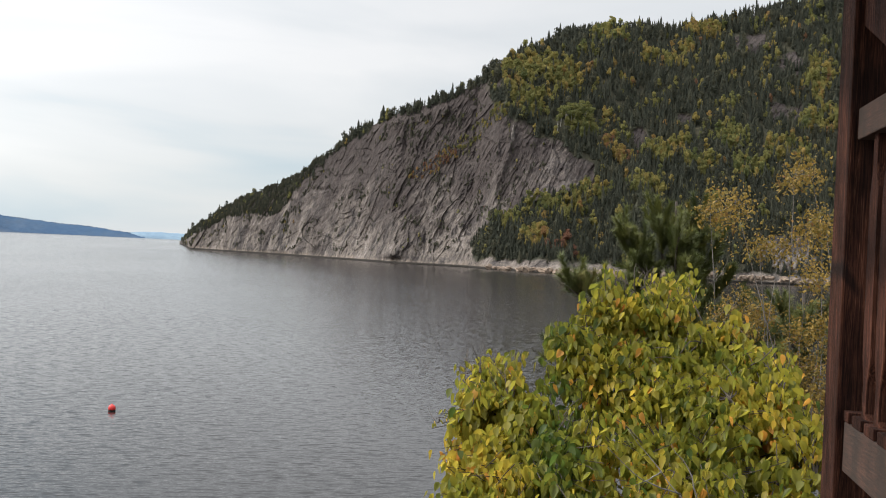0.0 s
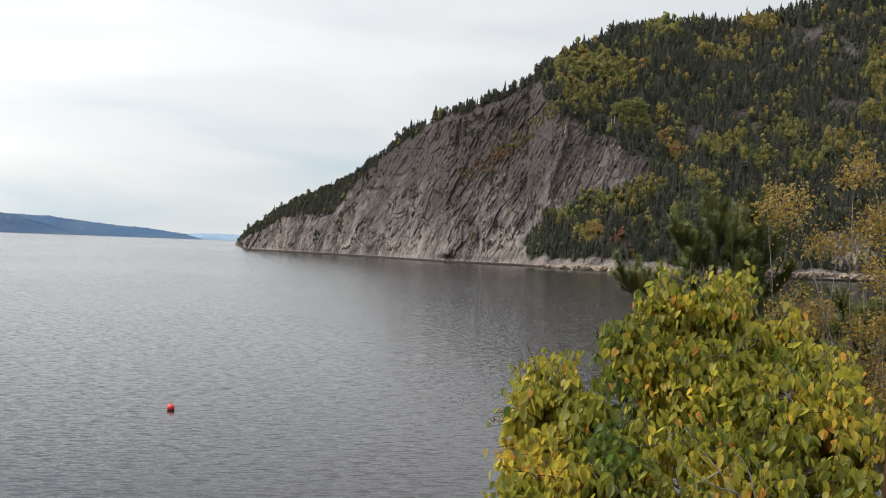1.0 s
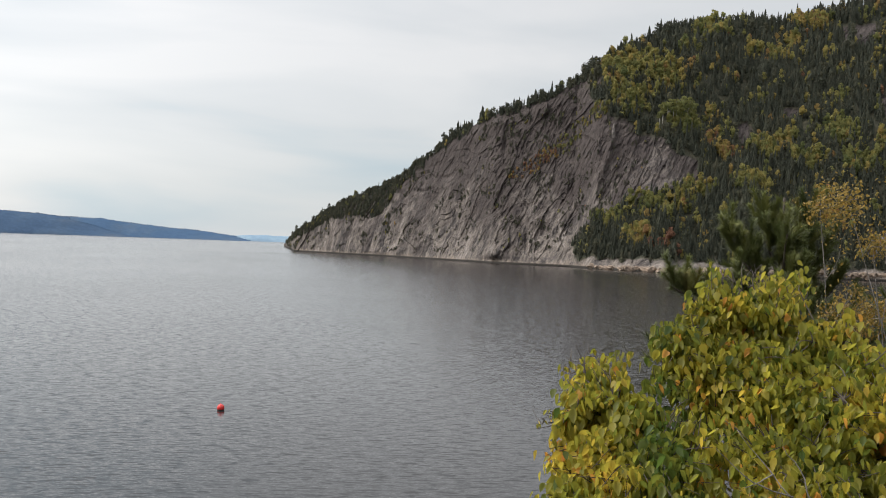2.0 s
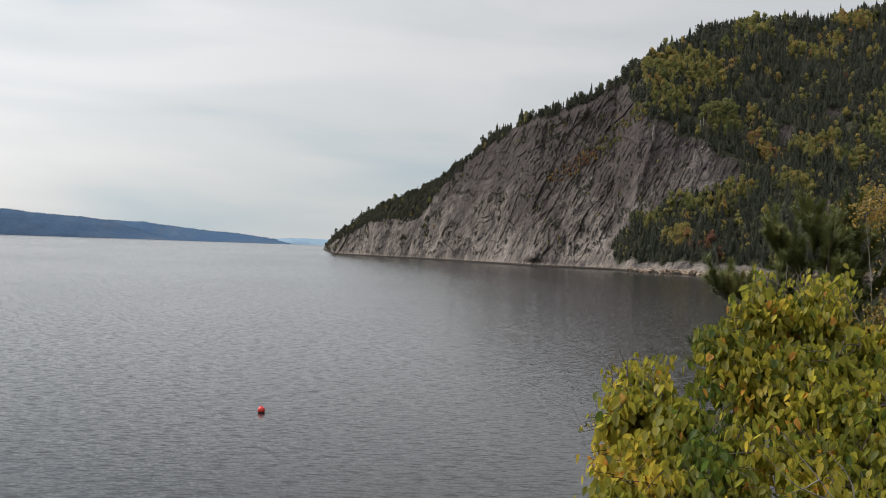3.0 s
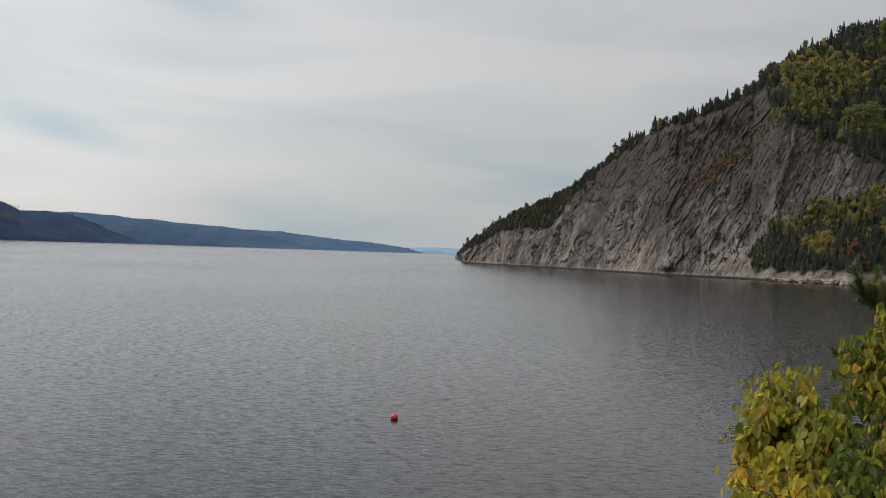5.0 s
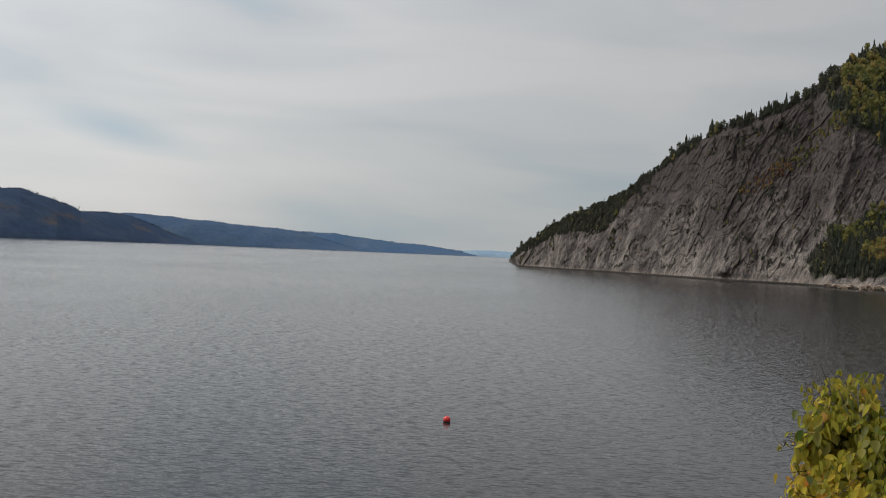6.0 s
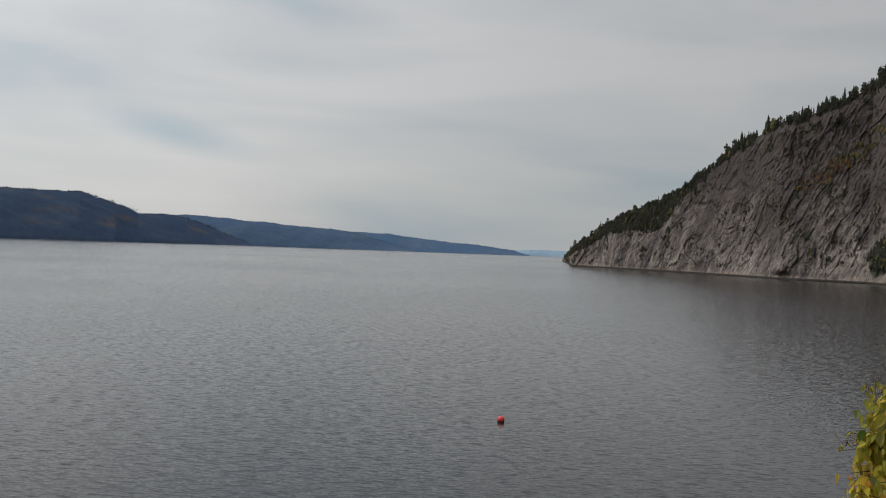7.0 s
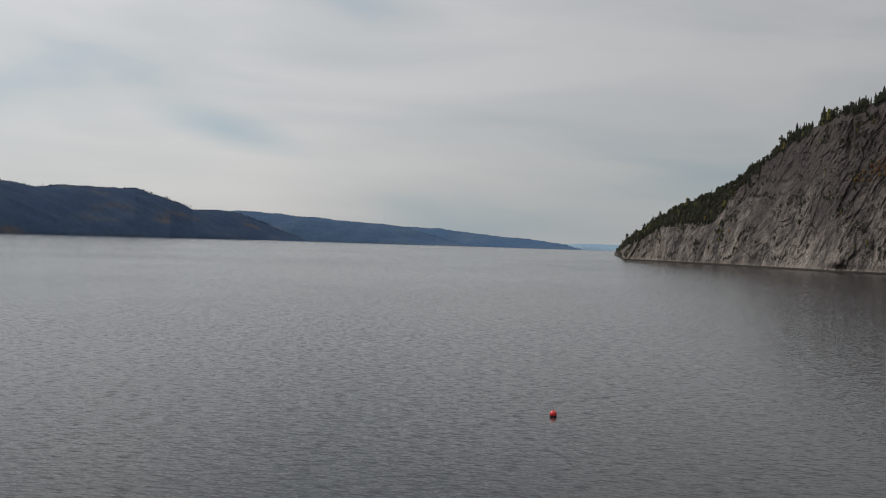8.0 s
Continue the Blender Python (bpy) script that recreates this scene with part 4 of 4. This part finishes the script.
build_buoy()


# ---- trees by the porch ----
def limb_mesh(bm, pts, r0, r1, sides=6):
    """A tapered limb through pts."""
    rings = []
    n = len(pts)
    for i, p in enumerate(pts):
        d = (pts[min(i + 1, n - 1)] - pts[max(i - 1, 0)]).normalized()
        u = d.cross(Vector((0.3, 0.9, 0.2))).normalized()
        w = d.cross(u)
        r = r0 + (r1 - r0) * i / (n - 1)
        rings.append([bm.verts.new(p + (u * math.cos(a) + w * math.sin(a)) * r) for a in (2 * math.pi * k / sides for k in range(sides))])
    for a, b in zip(rings, rings[1:]):
        for k in range(sides):
            bm.faces.new((a[k], a[(k + 1) % sides], b[(k + 1) % sides], b[k]))
    bm.faces.new(rings[-1])
    bm.faces.new(rings[0][::-1])


def bent(p, q, rng, sag=0.06, n=7):
    """A slightly crooked line from p to q."""
    L = (q - p).length
    o = Vector(rng.normal(0, sag * L, 3))
    return [p.lerp(q, t) + o * math.sin(math.pi * t) + Vector(rng.normal(0, 0.008 * L, 3)) * (0 < t < 1) for t in (i / (n - 1) for i in range(n))]


def leaf_shape(length, width, curl):
    """A pointed oval leaf, folded along its midrib and bent; stalk at the origin, hanging along -z. Returns arrays."""
    ts = [0.0, 0.13, 0.38, 0.72, 1.0]
    ws = [0.0, 0.82, 1.0, 0.55, 0.0]
    v, f = [], []
    for t, w in zip(ts, ws):
        zc, yc = -length * t, curl * length * t * t
        for sx in (-1, 0, 1):
            v.append((sx * w * width / 2, yc + abs(sx) * w * width * 0.30, zc))
    for i in range(4):
        for k in range(2):
            a = 3 * i + k
            f.append((a, a + 1, a + 4, a + 3))
    return np.array(v), np.array(f)


LEAF_STOPS = [(0.0, (0.09, 0.14, 0.027)), (0.3, (0.235, 0.24, 0.036)), (0.6, (0.42, 0.365, 0.048)), (0.86, (0.68, 0.48, 0.070)), (0.95, (0.74, 0.40, 0.070)), (1.0, (0.64, 0.27, 0.06))]
LEAF_ONE = leaf_material("yellowing_leaf", LEAF_STOPS, "object", 0.66, 0.48)
LEAF_MANY = leaf_material("yellowing_leaves", LEAF_STOPS, "tint", 0.66, 0.48)
GOLD_STOPS = [(0.0, (0.12, 0.11, 0.036)), (0.4, (0.26, 0.18, 0.044)), (0.8, (0.41, 0.27, 0.062)), (1.0, (0.25, 0.12, 0.05))]
GOLD = leaf_material("golden_leaves", GOLD_STOPS, "tint", 0.35, 0.5)


def leaf_turns(n, rng, droop):
    """Random turns for hanging leaves: mostly tip down, facing any way."""
    out = []
    for _ in range(n):
        out.append(Euler((rng.normal(0, droop), rng.normal(0, droop), rng.random() * 6.283)).to_matrix())
    return out


def build_broadleaf(name, base, lobes, leaf, mat, single, bark, label, seed, per_area, per_twig, spread, droop, trunk_r, tint, limbs=3, nodes=5, gaps=False, slant=0.0):
    """A tree: trunk from base, limbs into each lobe of the crown, twigs that fill the lobe, leaves along the twigs.
    lobes: bearing, height angle, half widths, distance, half depth."""
    rng = np.random.default_rng(seed)
    tree = new(name)
    tree.location = base
    tagged(tree, label, "tree")
    mids = [at(az, el, r) - base for az, el, ra, re, r, dr in lobes]
    centre = sum(mids, Vector()) / len(mids)
    fork = Vector((centre.x * 0.55, centre.y * 0.55, centre.z * 0.42))
    bm = bmesh.new()
    limb_mesh(bm, bent(Vector((0, 0, -0.3)), fork, rng, 0.04), trunk_r, trunk_r * 0.7, 10)
    part("trunk", bm, bark, tree, "", True)
    spots, sizes, tw = [], [], bmesh.new()
    hubs = []
    for az, el, ra, re, r, dr in lobes:
        hubs = hubs if re < 0.8 else []
        for k in range(0 if re < 0.8 else limbs):
            a = 2.1 * k + rng.random()
            tip = at(az + ra * 0.5 * math.cos(a), el + re * (0.05 + 0.35 * math.sin(a)), r + rng.uniform(-0.5, 0.5) * dr) - base
            line = bent(fork, tip, rng, 0.06, 9)
            bm = bmesh.new()
            limb_mesh(bm, line, trunk_r * 0.42, trunk_r * 0.07)
            part("limb", bm, bark, tree, "", True)
            hubs += line[3:]
        for k in range(int(ra * re * per_area)):
            a, q = rng.random() * 6.283, math.sqrt(rng.random())
            q *= 0.92 + 0.75 * float(fbm(np.array([a * 1.6]), np.array([az + el]), 2, seed)[0])
            sprig = re < 0.8 or q > 0.55 and math.sin(a) > -0.2 and rng.random() < 0.16
            q *= 1.16 if sprig else 1.0
            end = at(az + ra * q * math.cos(a), el + re * q * math.sin(a), r + slant * re * q * math.sin(a) + rng.uniform(-dr, dr)) - base
            if gaps and float(fbm(np.array([end.x * 3.3 + end.y * 1.3]), np.array([end.z * 3.6 - end.y]), 2, seed + 3)[0]) < -0.24:
                continue
            hub = min(hubs, key=lambda h: (h - end).length + 0.6 * max(h.z - end.z, 0))
            way = end - hub
            reach = 0.22 if sprig else 0.42
            if way.length > reach:
                hub = end - (way.normalized() + Vector((*rng.normal(0, 0.35 * sprig, 2), 0.2 * sprig))).normalized() * reach
            ln = bent(hub, end, rng, 0.09, 5)
            limb_mesh(tw, ln, trunk_r * 0.065, trunk_r * 0.025, 4)
            for node in range(2 if sprig else nodes):
                u = (0.35 + 0.65 * (node + rng.random()) / nodes) * 4
                j = min(int(u), 3)
                knot = ln[j].lerp(ln[j + 1], u - j)
                for _ in range(max(1, round(per_twig / nodes) - sprig)):
                    spots.append(knot + Vector(rng.normal(0, spread * (0.35 if sprig else 1.0), 3)))
                    sizes.append((0.5 if sprig else 1.0) * (1.08 - 0.09 * u) * rng.uniform(0.62, 1.15))
    tagged(part("twig_growth", tw, bark, tree), kind="stuff")
    lv, lf = leaf
    order = sorted(range(len(spots)), key=lambda i: (spots[i] + base).xy.length)
    turns = leaf_turns(len(spots), rng, droop)
    if single:
        me = mesh_from("leaf", lv, lf, [LEAF_ONE], True)
        for i in order[:290]:
            ob = new("leaf", me)
            ob.parent = tree
            ob.matrix_basis = Matrix.LocRotScale(spots[i], turns[i].to_quaternion(), (sizes[i],) * 3)
        order = order[290:]
    V, F, A = [], [], []
    for n, i in enumerate(order):
        bend = lv * np.array([1.0, rng.uniform(0.3, 2.2), 1.0])
        V.append(bend @ np.array(turns[i]).T * sizes[i] + np.array(spots[i]))
        F.append(lf + n * len(lv))
        A.append(np.full(len(lv), np.clip(tint(rng, spots[i] + base), 0, 1)))
    ob = new("foliage", mesh_from("foliage", np.concatenate(V), np.concatenate(F), [mat], True, {"tint": np.concatenate(A)}))
    ob.parent = tree
    tagged(ob, kind="stuff")
    return tree


def on_bank(az, r):
    p = bearing(az, r)
    p.z = float(bank_height(np.array([p.x]), np.array([p.y]))[0]) - 0.05
    return p


def at(az, el, r):
    """The place at a bearing and height angle from the porch's eye level, r metres off."""
    return bearing(az, r, EYE + r * math.tan(radians(el)))


CROWN = [(13.1, -8.7, 2.1, 3.7), (12.7, -5.4, 1.3, 0.75), (10.6, -8.6, 0.7, 0.7), (20.4, -4.4, 3.4, 4.2), (21.0, -0.8, 1.2, 0.7), (26.0, -8.2, 3.2, 4.2),
         (19.0, -11.0, 6.3, 3.6), (17.2, -4.9, 1.5, 2.0), (13.0, -13.6, 2.3, 2.6), (24.5, -13.6, 5.4, 3.0), (15.6, -9.4, 2.1, 2.7), (23.4, -8.4, 3.6, 3.6), (28.6, -11.0, 1.8, 4.2), (24.4, -4.6, 2.0, 2.0)]
# the crown slopes towards the porch: higher boughs stand farther off
TREE_LOBES = [(az, el, ra, re, 5.45 + 0.13 * (el + 8.5), 0.26) for az, el, ra, re in CROWN]
broadleaf = build_broadleaf("broadleaf_tree", on_bank(20.5, 5.8), TREE_LOBES,
                leaf_shape(0.075, 0.046, 0.26), LEAF_MANY, True, BARK_DARK, "broad-leaved tree turning from green to yellow beside the porch", 21, 27.0, 14, 0.030, 0.32, 0.06,
                lambda rng, p: 0.97 if rng.random() < 0.02 else rng.normal(0.47 + 0.32 * float(fbm(np.array([p.x * 3.1 + p.y]), np.array([p.z * 3.1]), 2, 91)[0]) - 0.34 * math.exp(-((math.degrees(math.atan2(p.x, p.y)) - 16.4) / 1.2) ** 2), 0.16),
                gaps=True, slant=0.13)


def bare_branches(tree, seed):
    """Grey leafless branches low in the crown."""
    rng = np.random.default_rng(seed)
    for a, b in ((at(25.0, -13.5, 4.6), at(20.2, -8.6, 4.7)), (at(23.0, -11.6, 4.62), at(19.2, -9.6, 4.6)), (at(24.0, -12.6, 4.6), at(22.4, -9.2, 4.65)), (at(22.0, -10.6, 4.65), at(20.6, -11.4, 4.6))):
        bm = bmesh.new()
        limb_mesh(bm, bent(a - tree.location, b - tree.location, rng, 0.05, 9), 0.0038, 0.0012, 6)
        part("bare_branch", bm, BARK_PALE, tree, "bare pale grey branch", True)


bare_branches(broadleaf, 29)
BIRCH_LOBES = [(24.5, 2.6, 1.5, 1.3, 9.0, 0.4), (28.2, 4.3, 1.0, 1.3, 9.0, 0.3), (28.8, 1.3, 1.3, 2.2, 8.9, 0.4), (26.7, 0.8, 1.6, 0.8, 9.1, 0.3), (25.8, -2.6, 1.9, 1.6, 9.2, 0.4), (28.9, -3.9, 1.5, 2.4, 9.0, 0.4), (27.4, -5.6, 1.9, 1.7, 9.1, 0.4), (29.4, -7.2, 1.4, 2.2, 8.9, 0.4)]
build_broadleaf("golden_birch", on_bank(27.6, 9.5), BIRCH_LOBES,
                leaf_shape(0.033, 0.022, 0.4), GOLD, False, BARK_PALE, "slender birch with sparse golden-brown leaves and pale twigs", 23, 15.0, 32, 0.055, 0.9, 0.028,
                lambda rng, p: rng.normal(0.45, 0.22), 2)


NEEDLE = leaf_material("pine_needles", [(0.0, (0.060, 0.076, 0.026)), (0.5, (0.125, 0.14, 0.042)), (0.9, (0.21, 0.21, 0.058)), (1.0, (0.16, 0.07, 0.03))], "tint", 0.3, 0.5)


def build_pine(name, base, top, boughs, seed, label):
    """A young pine: trunk, boughs, and on them upturned shoots bristling with long needles."""
    rng = np.random.default_rng(seed)
    tree = new(name)
    tree.location = base
    tagged(tree, label, "tree", group="pines by the porch")
    bm = bmesh.new()
    limb_mesh(bm, bent(Vector((0, 0, -0.3)), top - base, rng, 0.01, 9), 0.09, 0.012, 10)
    part("trunk", bm, BARK_DARK, tree, "", True)
    V, F, A, n = [], [], [], 0

    def shoot(p, d, length, tint):
        nonlocal n
        k = int(340 * length / 0.3)
        t = rng.random(k)
        c = np.array(p)[None] + np.array(d)[None] * (t * length)[:, None]
        r = rng.normal(size=(k, 3))
        r -= (r @ np.array(d))[:, None] * np.array(d)[None]
        r /= np.linalg.norm(r, axis=1)[:, None]
        q = c + (r * 0.72 + np.array(d)[None] * 0.62) * (rng.uniform(0.06, 0.11, k))[:, None]
        w = np.cross(r, np.array(d)[None]) * 0.0034
        V.append(np.stack([c - w, c + w, q], 1).reshape(-1, 3))
        F.append(np.arange(3 * k).reshape(k, 3) + n)
        A.append(np.full(3 * k, tint))
        n += 3 * k

    axis = top - base
    for tip, side_shoots in boughs:
        tip = tip - base
        h = max(min(tip.z / axis.z - 0.06, 0.97), 0.1)
        root = axis * h
        line = bent(root, tip, rng, 0.04, 7)
        bm = bmesh.new()
        limb_mesh(bm, line, 0.022, 0.006)
        part("bough", bm, BARK_DARK, tree, "", True)
        for j in range(side_shoots + 8):
            t = 1 - rng.random() * 0.72
            i = min(int(t * 6), 5)
            p = line[i].lerp(line[i + 1], t * 6 - i)
            out = (line[i + 1] - line[i]).normalized()
            d = (out * rng.uniform(0.2, 0.9) + Vector(rng.normal(0, 0.45, 3)) + Vector((0, 0, 0.75))).normalized()
            q = p + d * rng.uniform(0.02, 0.12)
            shoot(q, d, rng.uniform(0.15, 0.30), float(np.clip(rng.normal(0.5, 0.2), 0, 0.92)))
        shoot(line[-2], ((line[-1] - line[-2]).normalized() + Vector((0, 0, 0.5))).normalized(), 0.36, 0.6)
    for j in range(5):
        d = Vector((rng.normal(0, 0.3), rng.normal(0, 0.3), 1)).normalized()
        shoot(axis * 0.95, d, 0.4, 0.6)
    ob = new("needles", mesh_from("needles", np.concatenate(V), np.concatenate(F), [NEEDLE], False, {"tint": np.concatenate(A)}))
    ob.parent = tree
    tagged(ob, kind="stuff")


PR = 11.0
build_pine("pine_tree", on_bank(21.6, PR), at(22.1, 3.0, PR),
           [(at(19.4, 0.9, PR - 0.3), 16), (at(20.3, 0.2, PR), 9), (at(21.2, 1.9, PR), 8), (at(23.4, 2.0, PR), 8), (at(24.2, 0.6, PR), 9), (at(22.3, 1.2, PR - 0.5), 9), (at(16.9, -1.7, PR - 0.6), 18),
            (at(18.2, -2.0, PR), 9), (at(20.0, -1.4, PR - 0.5), 9), (at(24.6, -1.4, PR), 10), (at(25.6, -2.4, PR), 9), (at(16.4, -5.4, PR - 0.6), 16), (at(18.4, -4.4, PR), 9), (at(22.6, -1.0, PR - 0.5), 10),
            (at(26.5, -4.0, PR), 9), (at(23.8, -3.4, PR - 0.4), 9)], 31, "young green pine with upturned bristling shoots")
build_pine("pine_tree", on_bank(28.5, 14.0), at(28.4, -1.2, 14.0),
           [(at(27.3, -2.2, 13.8), 9), (at(29.5, -2.4, 13.8), 9), (at(26.9, -3.4, 13.8), 9), (at(28.4, -3.0, 13.5), 9), (at(30.0, -4.0, 13.8), 9), (at(27.6, -4.6, 13.6), 9)], 33,
           "small dark green pine on the bank below the porch")
